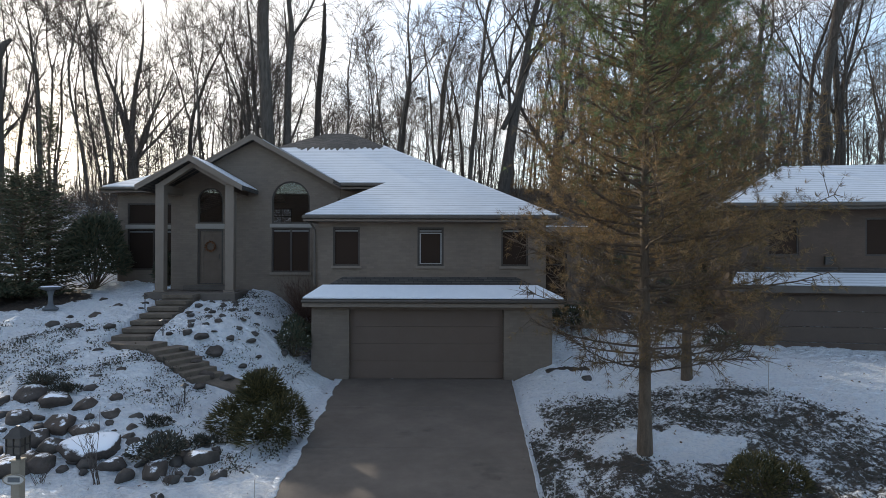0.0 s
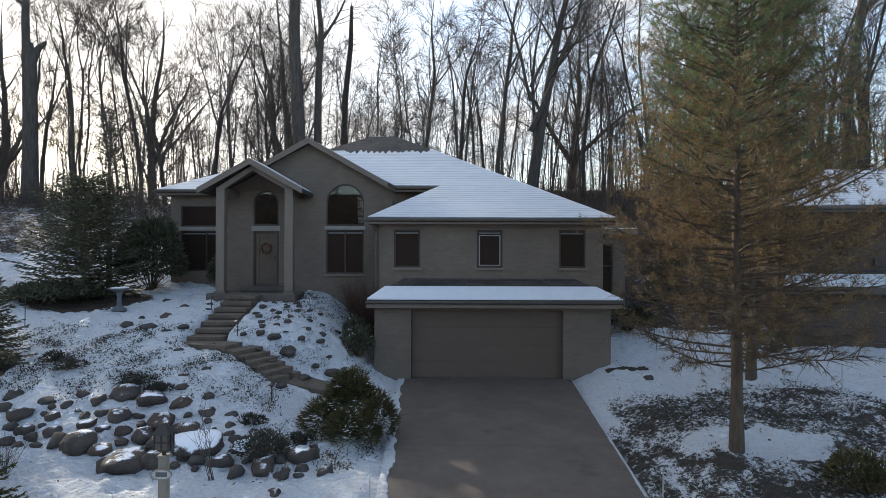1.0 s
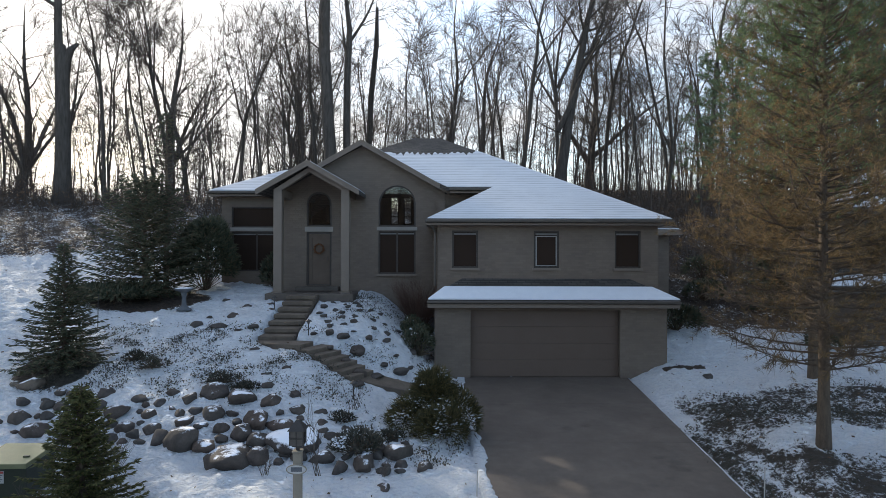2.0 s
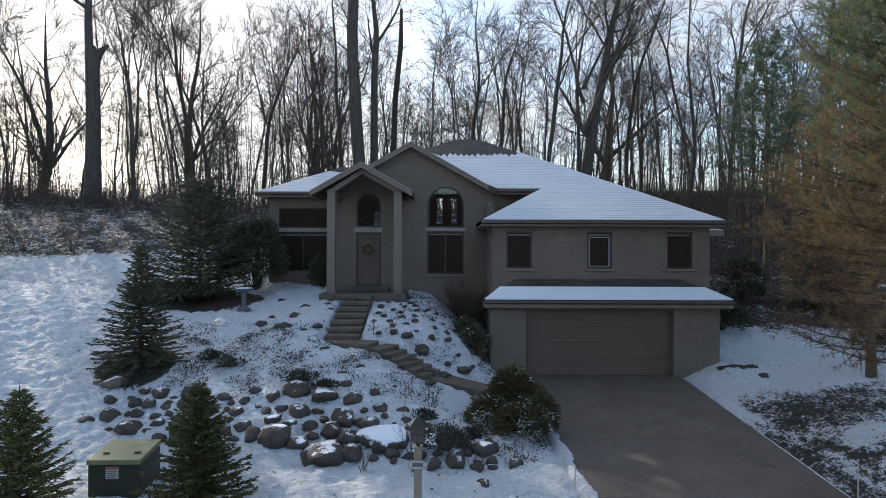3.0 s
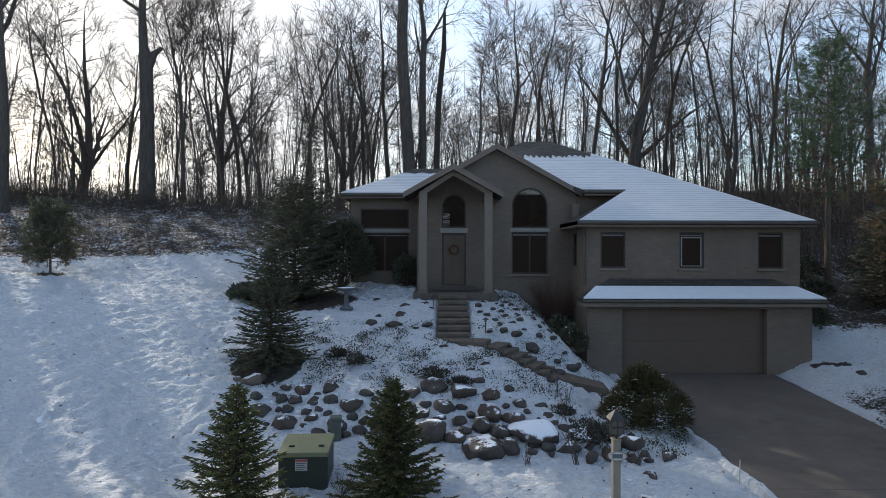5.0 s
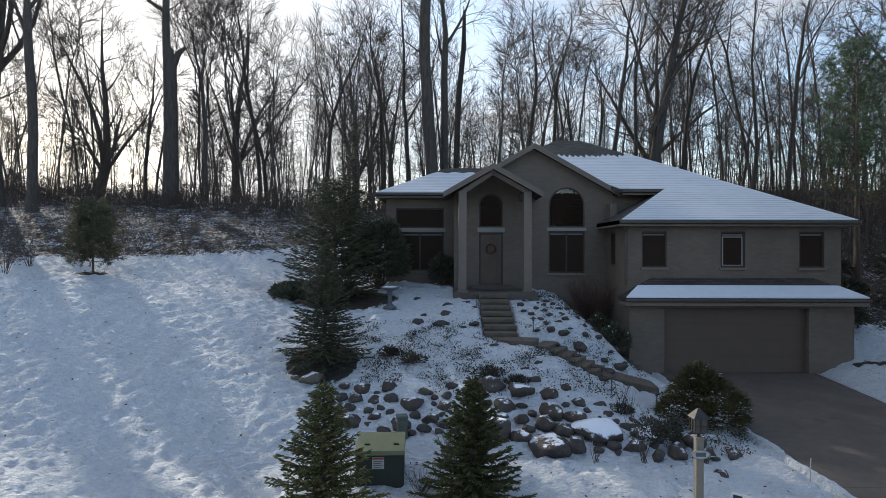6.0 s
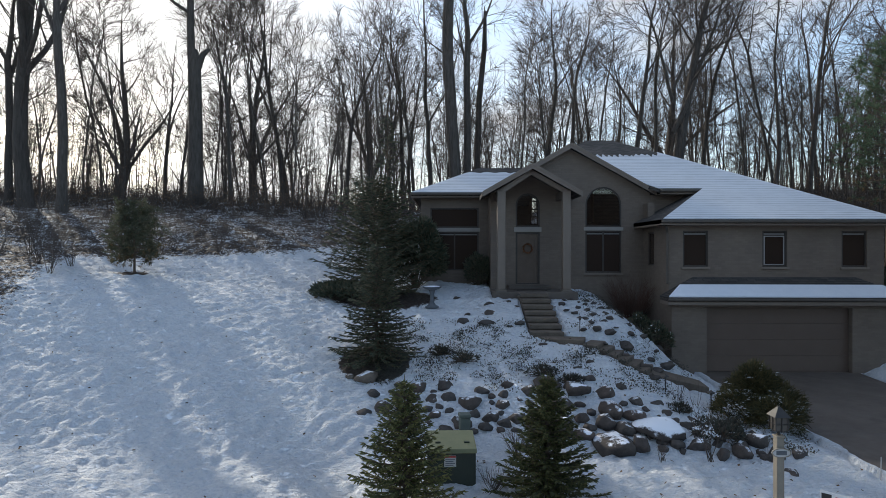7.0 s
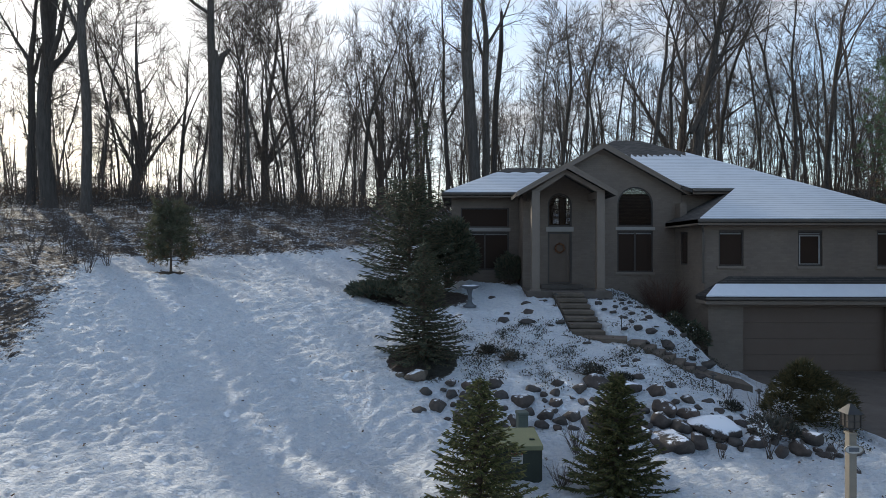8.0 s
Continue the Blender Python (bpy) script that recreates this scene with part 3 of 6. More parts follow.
def window(parent, x0, x1, z0, z1, y, bars=(), crossbars=(), blind=False, pale=False, glass=GLASS):
    """Frame set into an opening of a wall that faces -y, with pane and bars."""
    w = tagged(new("window"), "", "")
    w.parent = parent
    f = 0.055
    fr = panel(rect(x0, x1, z0, z1), [rect(x0 + f, x1 - f, z0 + f, z1 - f)], y + 0.03, 0.09)
    for b in bars:
        box(fr, b - 0.03, b + 0.03, y + 0.034, y + 0.11, z0 + f, z1 - f)
    for c in crossbars:
        box(fr, x0 + f, x1 - f, y + 0.034, y + 0.11, c - 0.03, c + 0.03)
    part("frame", fr, FRAME, w)
    part("pane", boxes((x0 + f, x1 - f, y + 0.075, y + 0.09, z0 + f, z1 - f)), glass, w).visible_shadow = glass is GLASS
    if pale:
        g = f + 0.012
        part("sash", panel(rect(x0 + g, x1 - g, z0 + g, z1 - 0.17), [rect(x0 + g + 0.04, x1 - g - 0.035, z0 + g + 0.025, z1 - 0.205)], y + 0.05, 0.02), SASH, w, "pale inner sash frame")
    if blind:
        g = f + 0.012
        part("blind", boxes((x0 + g, x1 - g, y + 0.055, y + 0.072, z1 - f - 0.085, z1 - f - 0.03)), BLIND, w, "rolled-up grey blind")
    return w


def arched_window(parent, x0, x1, z0, z1, y, bars=(), crossbars=()):
    w = new("arched_window")
    w.parent = parent
    f = 0.055
    inner = arch(x0 + f, x1 - f, z0 + f, z1 - f)
    fr = panel(arch(x0, x1, z0, z1), [inner], y + 0.03, 0.09)
    for b in bars:
        box(fr, b - 0.02, b + 0.02, y + 0.036, y + 0.1, z0 + f, z1 - f - 0.03)
    for c in crossbars:
        box(fr, x0 + f, x1 - f, y + 0.036, y + 0.1, c - 0.02, c + 0.02)
    part("frame", fr, FRAME, w)
    part("pane", panel(inner, [], y + 0.075, 0.015), CLEAR, w).visible_shadow = False
    return w


# walls: (name, outline, holes, y, depth)
part("garage_wall", panel(rect(-4.1, 3.42, -0.4, 2.62), [[(-2.93, 0.0), (1.91, 0.0), (1.91, 2.19), (-2.93, 2.19)]], -0.7, 0.3), BRICK, house)
WINS = [(-3.53, -2.67), (-0.82, 0.02), (1.87, 2.73)]
part("upper_wall", panel(rect(-4.02, 3.30, 2.3, 5.02), [rect(a, b, 3.54, 4.78) for a, b in WINS], -0.2, 0.25), BRICK, house)
for i, (a, b) in enumerate(WINS):
    window(house, a, b, 3.54, 4.78, -0.2, pale=(i == 1), blind=True)
    part("sill", boxes((a - 0.05, b + 0.05, -0.26, -0.19, 3.46, 3.537)), TRIM, house)
# side walls of the garage wing
side = bmesh.new()
box(side, -4.02, -3.77, 0.05, 1.28, -0.4, 5.02)
box(side, -4.02, -3.77, 1.28, 1.98, -0.4, 3.54)
box(side, -4.02, -3.77, 1.28, 1.98, 4.78, 5.02)
box(side, -4.02, -3.77, 1.98, 2.5, -0.4, 5.9)
part("side_wall", side, BRICK, house)
sw = new("side_window")
sw.parent = house
part("frame", boxes((-3.99, -3.90, 1.28, 1.34, 3.54, 4.78), (-3.99, -3.90, 1.92, 1.98, 3.54, 4.78), (-3.99, -3.90, 1.34, 1.92, 3.54, 3.60), (-3.99, -3.90, 1.34, 1.92, 4.72, 4.78)), FRAME, sw)
part("pane", boxes((-3.955, -3.94, 1.34, 1.92, 3.60, 4.72)), GLASS, sw)
part("side_wall", boxes((-4.1, -3.80, -0.4, 0.05, -0.4, 2.62)), BRICK, house)
part("side_wall", boxes((3.05, 3.30, 0.05, 14.2, -0.4, 5.02)), BRICK, house)
part("side_wall", boxes((3.12, 3.42, -0.4, 0.05, -0.4, 2.62)), BRICK, house)
part("back_wall", boxes((-12.5, 3.3, 14.2, 14.45, -0.4, 5.02)), BRICK, house)
part("back_wall", boxes((-12.75, -12.5, 4.3, 14.45, 1.5, 5.05)), BRICK, house)
part("floor", boxes((-3.75, 3.0, -0.38, 14.0, -0.3, -0.02)), CONCRETE, house)
part("inner_wall", boxes((-3.76, -1.9, 2.5, 2.7, 4.0, 6.25)), BRICK, house)
part("floor", boxes((-3.75, 3.0, 0.06, 14.0, 2.75, 2.95)), TRIM, house)

# gabled entry wall
GX, GZ = -6.88, 8.05
gable = [(-9.95, 1.6), (-3.77, 1.6), (-3.77, 6.40), (GX, GZ), (-9.95, 6.42)]
ARCHW = (-6.27, -4.87)
DOORX = (-8.98, -8.04)
holes = [rect(*ARCHW, 3.23, 4.86), arch(*ARCHW, 5.01, 6.57), rect(*DOORX, 2.78, 4.80), arch(*DOORX, 5.01, 6.32)]
part("entry_wall", panel(gable, holes, 2.5, 0.3), BRICK, house)
window(house, *ARCHW, 3.23, 4.86, 2.5, bars=(-5.57,), blind=True)
arched_window(house, *ARCHW, 5.01, 6.57, 2.5)
arched_window(house, *DOORX, 5.01, 6.32, 2.5)
part("band", boxes((ARCHW[0] - 0.06, ARCHW[1] + 0.06, 2.46, 2.52, 4.87, 5.0)), BAND, house, "pale band between the windows")
part("band", boxes((DOORX[0] - 0.06, DOORX[1] + 0.06, 2.46, 2.52, 4.815, 4.995)), BAND, house, "pale band over the door")
part("sill", boxes((ARCHW[0] - 0.06, ARCHW[1] + 0.06, 2.44, 2.51, 3.14, 3.227)), TRIM, house)
# wing beyond the porch
LW = (-12.36, -10.35)
part("wing_wall", panel(rect(-12.75, -9.65, 1.6, 6.42), [rect(*LW, 3.26, 4.86), rect(*LW, 5.03, 5.86)], 4.05, 0.25), BRICK, house)
part("wing_wall", boxes((-9.95, -9.65, 2.8, 4.05, 1.6, 6.42)), BRICK, house)
window(house, *LW, 3.26, 4.86, 4.05, bars=(-11.35,), blind=True)
window(house, *LW, 5.03, 5.86, 4.05)
part("band", boxes((LW[0] - 0.06, LW[1] + 0.06, 4.01, 4.07, 4.87, 5.02)), BAND, house, "pale band between the windows")

# front door
door = new("front_door")
door.parent = house
door["label"] = "brown panelled front door with a rust-brown wreath"
x0, x1 = DOORX
part("frame", panel(rect(x0, x1, 2.78, 4.80), [rect(x0 + 0.07, x1 - 0.07, 2.82, 4.73)], 2.53, 0.12), FRAME, door)
part("door_leaf", panel(rect(x0 + 0.075, x1 - 0.075, 2.825, 4.725), [rect(x0 + 0.2, x1 - 0.2, 3.0, 3.62), rect(x0 + 0.2, x1 - 0.2, 3.76, 4.58)], 2.57, 0.05), DOORWOOD, door)
part("door_panel", boxes((x0 + 0.2, x1 - 0.2, 2.6, 2.62, 3.0, 3.62)), DOORWOOD, door)
part("door_panel", boxes((x0 + 0.2, x1 - 0.2, 2.6, 2.62, 3.76, 4.58)), DOORWOOD, door)
part("handle", tube(bmesh.new(), [(x1 - 0.14, 2.5, 3.72), (x1 - 0.14, 2.5, 3.88)], [0.015, 0.015], 8), GUTTER, door)

w = bmesh.new()
for i in range(40):
    a = 2 * math.pi * i / 40
    c = Vector((-8.51 + 0.17 * math.cos(a), 2.53, 4.17 + 0.17 * math.sin(a)))
    tube(w, [c, c + Vector((0.05 * math.sin(i * 2.3), -0.05 - 0.02 * math.cos(i * 5.1), 0.05 * math.cos(i * 1.7)))], [0.03, 0.012], 5)
part("wreath", w, RUST, door, "round wreath of rust-brown dried leaves")
# garage door of four sections
gdoor = new("garage_door")
gdoor.parent = house
for i in range(4):
    z = 0.012 + i * 0.542
    part("door_section", boxes((-2.92, 1.90, -0.50, -0.45, z, z + 0.539)), GARAGE, gdoor, bevel=0.004)

# ---- roofs ----
def plane_front(x, y):
    return (x, y, 5.15 + PITCH * (y + 0.6))


TH = (0, 0, -0.14)
RIDGE = plane_front(0, 7.05)[2]
RA, RB = (-5.2, 7.05, RIDGE), (-4.0, 7.05, RIDGE)
VALLEY = plane_front(-6.88, 5.2)
main_front = [(-4.4, -0.6, 5.15), (3.65, -0.6, 5.15), RB, RA, plane_front(-6.9, 5.35), VALLEY, plane_front(-3.66, 1.8), plane_front(-2.0, 1.8)]
part("roof", slab(main_front, TH), SHINGLE, house)
part("roof", slab([(3.65, -0.6, 5.15), (3.65, 14.7, 5.15), RB], TH), SHINGLE, house)


def plane_back(x, y):
    return (x, y, 5.15 + PITCH * (14.7 - y))


# the back slope, cut away for a dormer whose windows light the hall
DY, DA, DB = 11.2, -9.9, -3.95
part("roof", slab([RA, RB, plane_back(-4.0 + DY - 7.05, DY), plane_back(-5.2 - DY + 7.05, DY)], TH), SHINGLE, house)
part("roof", slab([plane_back(DB, DY), plane_back(-4.0 + DY - 7.05, DY), (3.65, 14.7, 5.15), (DB, 14.7, 5.15)], TH), SHINGLE, house)
part("roof", slab([(DA, 14.7, 5.15), (-12.85, 14.7, 5.15), plane_back(DA, -5.2 + 7.05 - DA)], TH), SHINGLE, house)
part("dormer_roof", slab([(DA - 0.2, 10.4, 7.55), (DB + 0.2, 10.4, 7.55), (DB + 0.2, 14.8, 7.95), (DA - 0.2, 14.8, 7.95)], TH), SHINGLE, house)
REAR = [(-9.7, -8.5, 5.5, 6.4), (-6.85, -6.4, 5.6, 7.35), (-6.1, -5.65, 5.6, 7.35), (-5.25, -4.8, 5.6, 7.35)]
part("dormer_wall", panel(rect(DA, DB, 5.03, 7.75), [rect(*r) for r in REAR], 14.2, 0.25), BRICK, house)
for a, b, c, d in REAR:
    window(house, a, b, c, d, 14.2, bars=((a + b) / 2,) if b - a > 0.6 else (), crossbars=tuple(c + 0.45 * k for k in range(1, 4) if c + 0.45 * k < d - 0.2), glass=CLEAR)
for x in (DA, DB - 0.15):
    part("dormer_cheek", boxes((x, x + 0.15, DY - 0.4, 14.2, 5.6, 7.55)), BRICK, house)
part("floor", boxes((-9.6, -3.8, 2.85, 14.1, 2.45, 2.6)), TRIM, house)

part("roof", slab([RA, (-12.85, 14.7, 5.15), (-12.5, 8.0, 9.21 - 7.3 * PITCH), plane_front(-6.9, 5.35)], TH), SHINGLE, house)
part("roof", slab([(-4.4, -0.6, 5.15), (-2.0, 1.8, plane_front(0, 1.8)[2]), (-2.0, 2.55, plane_front(0, 1.8)[2]), (-4.4, 2.55, 5.15)], TH), SHINGLE, house)
# gable over the arched window
def gable_roof(cx, cz, half, drop, y0, y1, name):
    for s in (-1, 1):
        part(name, slab([(cx, y0, cz), (cx + s * half, y0, cz - drop), (cx + s * half, y1, cz - drop), (cx, y1, cz)], TH), SHINGLE, house)
        # rake board, a little proud of the roof's edge
        bm = bmesh.new()
        slab([(cx, y0 - 0.03, cz - 0.015), (cx + s * half, y0 - 0.03, cz - drop - 0.015), (cx + s * half, y0 - 0.03, cz - drop - 0.18), (cx, y0 - 0.03, cz - 0.20)], (0, 0.045, 0), bm)
        part("rake_board", bm, TRIM, house)
        bm = bmesh.new()
        slab([(cx, y0 - 0.05, cz + 0.012), (cx + s * half, y0 - 0.05, cz - drop + 0.012), (cx + s * half, y0 - 0.05, cz - drop - 0.07), (cx, y0 - 0.05, cz - 0.07)], (0, 0.018, 0), bm)
        part("rake_trim", bm, TRIM, house)


gable_roof(GX, 8.22, 3.26, 1.84, 2.15, 5.6, "gable_roof")
# wing roof
WE, WP = 6.46, 0.48
W0, W1 = -13.15, 3.6
wr = [(W0, W1, WE), (-7.6, W1, WE), (-7.6, W1 + 2.9, WE + 2.9 * WP), (W0 + 2.9, W1 + 2.9, WE + 2.9 * WP)]
part("wing_roof", slab(wr, TH), SHINGLE, house)
part("wing_roof", slab([(W0, W1, WE), (W0 + 2.9, W1 + 2.9, WE + 2.9 * WP), (W0, W1 + 5.8, WE)], TH), SHINGLE, house)
part("wing_roof", slab([(W0, W1 + 5.8, WE), (W0 + 2.9, W1 + 2.9, WE + 2.9 * WP), (-7.6, W1 + 2.9, WE + 2.9 * WP), (-7.6, W1 + 5.8, WE)], TH), SHINGLE, house)
part("wing_wall", boxes((-12.74, -12.5, 4.31, 8.8, 5.06, 6.40)), BRICK, house)
part("wing_wall", boxes((-12.74, -10.2, 8.8, 9.0, 5.06, 6.40)), BRICK, house)

# fascias, gutters and soffits
def eave(x0, x1, y, z, back, high=0.2):
    part("fascia", boxes((x0, x1, y, y + 0.03, z - high, z - 0.01)), TRIM, house)
    part("gutter", boxes((x0 - 0.02, x1 + 0.02, y - 0.11, y - 0.002, z - 0.12, z - 0.02)), GUTTER, house, bevel=0.025)
    part("soffit", boxes((x0, x1, y + 0.031, back, z - high, z - high + 0.02)), TRIM, house)


eave(-4.4, 3.65, -0.6, 5.15, -0.2)
eave(-3.6, -2.02, 1.8, plane_front(0, 1.8)[2], 2.5)
eave(W0, -9.9, W1, WE, 4.05)
part("fascia", boxes((-4.4, -4.37, -0.56, 2.5, 4.95, 5.14)), TRIM, house)
part("soffit", boxes((-4.369, -4.02, -0.56, 2.5, 4.95, 4.97)), TRIM, house)
part("fascia", boxes((3.62, 3.65, -0.56, 14.6, 4.95, 5.14)), TRIM, house)
part("soffit", boxes((3.3, 3.619, -0.56, 14.6, 4.95, 4.97)), TRIM, house)
part("fascia", boxes((W0, W0 + 0.03, W1 + 0.04, W1 + 5.8, WE - 0.2, WE - 0.01)), TRIM, house)
part("downspout", tube(bmesh.new(), [(-4.22, -0.5, 4.96), (-4.1, -0.28, 4.7), (-4.1, -0.28, 2.95)], [0.04, 0.04, 0.04], 8), GUTTER, house)

# pent roof over the garage door
CY, CZ, CT = -1.02, 2.55, 3.19
canopy = [(-4.32, CY, CZ), (3.72, CY, CZ), (2.35, -0.2, CT), (-3.2, -0.2, CT)]
part("pent_roof", slab(canopy, TH), SHINGLE, house)
part("pent_roof", slab([(-4.32, CY, CZ), (-3.2, -0.2, CT), (-4.32, -0.2, CZ)], TH), SHINGLE, house)
part("pent_roof", slab([(3.72, CY, CZ), (3.72, -0.2, CZ), (2.35, -0.2, CT)], TH), SHINGLE, house)
part("fascia", boxes((-4.32, 3.72, CY, CY + 0.03, CZ - 0.26, CZ - 0.03)), TRIM, house)
part("gutter", boxes((-4.34, 3.74, CY - 0.1, CY - 0.002, CZ - 0.12, CZ - 0.03)), GUTTER, house, bevel=0.025)
part("soffit", boxes((-4.32, 3.72, CY + 0.031, -0.702, CZ - 0.26, CZ - 0.24)), TRIM, house)
part("fascia", boxes((-4.32, -4.29, CY + 0.031, -0.2, CZ - 0.26, CZ - 0.03)), TRIM, house)
part("fascia", boxes((3.69, 3.72, CY + 0.031, -0.2, CZ - 0.26, CZ - 0.03)), TRIM, house)

# porch
PX, PZ, PH = -8.56, 7.24, 1.80
gable_roof(PX, PZ, PH, 1.03, 0.72, 3.0, "porch_roof")
for x in (-9.66, -7.28):
    c = new("column")
    c.parent = house
    part("shaft", boxes((x - 0.15, x + 0.15, 0.98, 1.28, 2.66, 6.28)), TRIM, c, bevel=0.02)
    part("base", boxes((x - 0.19, x + 0.19, 0.94, 1.32, 2.5, 2.66)), TRIM, c, bevel=0.015)
    part("porch_beam", boxes((x - 0.14, x + 0.14, 1.29, 2.5, 6.0, 6.27)), TRIM, house)
part("porch_gable", panel([(-9.82, 6.24), (-9.5, 6.24), (PX, 6.86), (-7.44, 6.24), (-7.12, 6.24), (PX, PZ - 0.19)], [], 1.0, 0.2), TRIM, house)
part("porch_floor", boxes((-10.0, -6.95, 0.62, 2.5, 2.1, 2.6)), CONCRETE, house, bevel=0.02)
part("door_step", boxes((-9.3, -7.7, 2.0, 2.5, 2.6, 2.76)), CONCRETE, house, bevel=0.02)

# low wing behind, past the garage
part("rear_wall", panel(rect(3.3, 5.5, 0.2, 4.8), [rect(3.9, 5.0, 1.9, 4.4)], 4.7, 0.25), BRICK, house)
window(house, 3.9, 5.0, 1.9, 4.4, 4.7, crossbars=(3.5,))
part("rear_wall", boxes((5.25, 5.5, 4.96, 12, 0.2, 4.8)), BRICK, house)
part("rear_roof", slab([(3.3, 4.3, 5.0), (5.9, 4.3, 5.0), (5.9, 12, 5.0), (3.3, 12, 6.3), (3.3, 6.9, 6.3)], TH), SHINGLE, house)
part("fascia", boxes((3.66, 5.9, 4.27, 4.298, 4.78, 4.98)), TRIM, house)


# ---- snow on the roofs ----
def ragged(a, b, n, depth, down):
    """Points from a to b whose line is broken by drips of snow-free shingle that reach along down."""
    out = []
    for i in range(n + 1):
        p = Vector(a).lerp(Vector(b), i / n)
        k = 0.3 + 0.5 * noise.noise(p * 1.7) + 0.3 * abs(noise.noise(p * 7.3)) + (0.0, 0.35, 1.0, 0.55)[i % 4] * (0.8 + 1.3 * noise.noise(p * 5.1))
        out.append(p + Vector(down) * depth * k)
    return out


def roof_snow(pts, lift=0.03, material=None):
    ob = single("roof_snow", slab([Vector(p) + Vector((0, 0, lift)) for p in pts], (0, 0, -lift + 0.004)), material or ROOFSNOW, "thin snow lying on the shingles of the roof", "snow", kind="stuff")
    return ob


def lerp3(a, b, k):
    return tuple(Vector(a).lerp(Vector(b), k))


down_front = (0, -1, -PITCH)
topR, topL = plane_front(-2.5, 5.4), plane_front(-6.1, 5.4)
roof_snow([(-4.34, -0.6, 5.15), (3.62, -0.6, 5.15)] + [lerp3((3.62, -0.6, 5.15), RB, 0.8)] + ragged(topR, topL, 60, 0.46, down_front)
          + [plane_front(-6.7, 5.2), plane_front(-3.68, 1.82), plane_front(-2.0, 1.82)])
wtop = W1 + 2.35
roof_snow([(W0 + 0.05, W1, WE), (-7.7, W1, WE), (-7.7, wtop, WE + WP * 2.35)] + ragged((-7.9, wtop, WE + WP * 2.35), (W0 + 2.3, wtop, WE + WP * 2.35), 18, 0.15, (0, -1, -WP)))
roof_snow([(-4.30, CY - 0.01, CZ), (3.70, CY - 0.01, CZ), (2.98, -0.56, CZ + 0.36), (-3.78, -0.56, CZ + 0.36)], 0.045, SNOW)
roof_snow([(3.68, 4.3, 5.0), (5.88, 4.3, 5.0), (5.88, 8, 5.0), (3.68, 6.5, 6.0)])
# right-hand slopes of the two gables
roof_snow([(GX + 0.35, 2.2, 8.22 - 0.35 * 1.84 / 3.26), (GX + 3.24, 2.2, 8.22 - 1.83), (GX + 3.24, 3.0, 8.22 - 1.83), (GX + 0.35, 5.0, 8.22 - 0.35 * 1.84 / 3.26)])
roof_snow([(PX + 0.1, 0.78, PZ - 0.1 * 1.03 / PH), (PX + 1.78, 0.78, PZ - 1.02), (PX + 1.78, 2.4, PZ - 1.02), (PX + 0.1, 2.4, PZ - 0.1 * 1.03 / PH)])

# ---- plants: generators ----
class Weave:
    """Collects many small pieces and turns them into one mesh."""

    def __init__(self):
        self.v, self.f = [], []

    def bar(self, pts, radii, sides=4):
        base = len(self.v)
        for i, p in enumerate(pts):
            a, b = pts[max(0, i - 1)], pts[min(len(pts) - 1, i + 1)]
            way = (b - a).normalized()
            side = way.cross(Vector((0.27, 0.91, 0.33)))
            side = side.normalized() if side.length > 1e-4 else Vector((1, 0, 0))
            up = side.cross(way)
            for k in range(sides):
                an = 2 * math.pi * k / sides
                q = p + (side * math.cos(an) + up * math.sin(an)) * radii[i]
                self.v.append((q.x, q.y, q.z))
        for i in range(len(pts) - 1):
            lo, hi = base + i * sides, base + (i + 1) * sides
            for k in range(sides):
                k2 = (k + 1) % sides
                self.f.append((lo + k, lo + k2, hi + k2, hi + k))

    def spindle(self, p, q, r):
        """A needle-clad shoot: thin three-sided body, pointed at both ends."""
        way = q - p
        side = way.cross(Vector((0.3, 0.5, 0.81)))
        side = side.normalized() * r if side.length > 1e-5 else Vector((r, 0, 0))
        up = side.cross(way.normalized())
        m = p + way * 0.35
        b = len(self.v)
        for s in (p, q, m + side, m - side * 0.5 + up * 0.87, m - side * 0.5 - up * 0.87):
            self.v.append((s.x, s.y, s.z))
        for i, j in ((2, 3), (3, 4), (4, 2)):
            self.f.append((b, b + j, b + i))
            self.f.append((b + 1, b + i, b + j))

    def spike(self, p, way, r):
        """A thin pointed twig with three faces."""
        side = way.cross(Vector((0.27, 0.91, 0.33)))
        side = side.normalized() * r if side.length > 1e-6 else Vector((r, 0, 0))
        up = side.cross(way.normalized())
        b, q = len(self.v), p + way
        for s in (p + side, p - side * 0.5 + up * 0.87, p - side * 0.5 - up * 0.87, q):
            self.v.append((s.x, s.y, s.z))
        self.f += [(b, b + 1, b + 3), (b + 1, b + 2, b + 3), (b + 2, b, b + 3)]

    def blade(self, p, way, wide, side):
        b = len(self.v)
        for s in (p + side * wide, p - side * wide, p + way):
            self.v.append((s.x, s.y, s.z))
        self.f.append((b, b + 1, b + 2))

    def leaf(self, p, way, side):
        b = len(self.v)
        for s in (p, p + way * 0.5 + side, p + way, p + way * 0.5 - side):
            self.v.append((s.x, s.y, s.z))
        self.f.append((b, b + 1, b + 2, b + 3))

    def mesh(self, material, smooth=False):
        me = bpy.data.meshes.new("mesh")
        me.from_pydata(self.v, [], self.f)
        me.materials.append(material)
        if smooth:
            me.polygons.foreach_set("use_smooth", [True] * len(me.polygons))
        return me


def any_way(rng, up=0.0):
    a, z = rng.uniform(0, 2 * math.pi), rng.uniform(-1, 1)
    s = math.sqrt(1 - z * z)
    return Vector((s * math.cos(a), s * math.sin(a), z + up)).normalized()


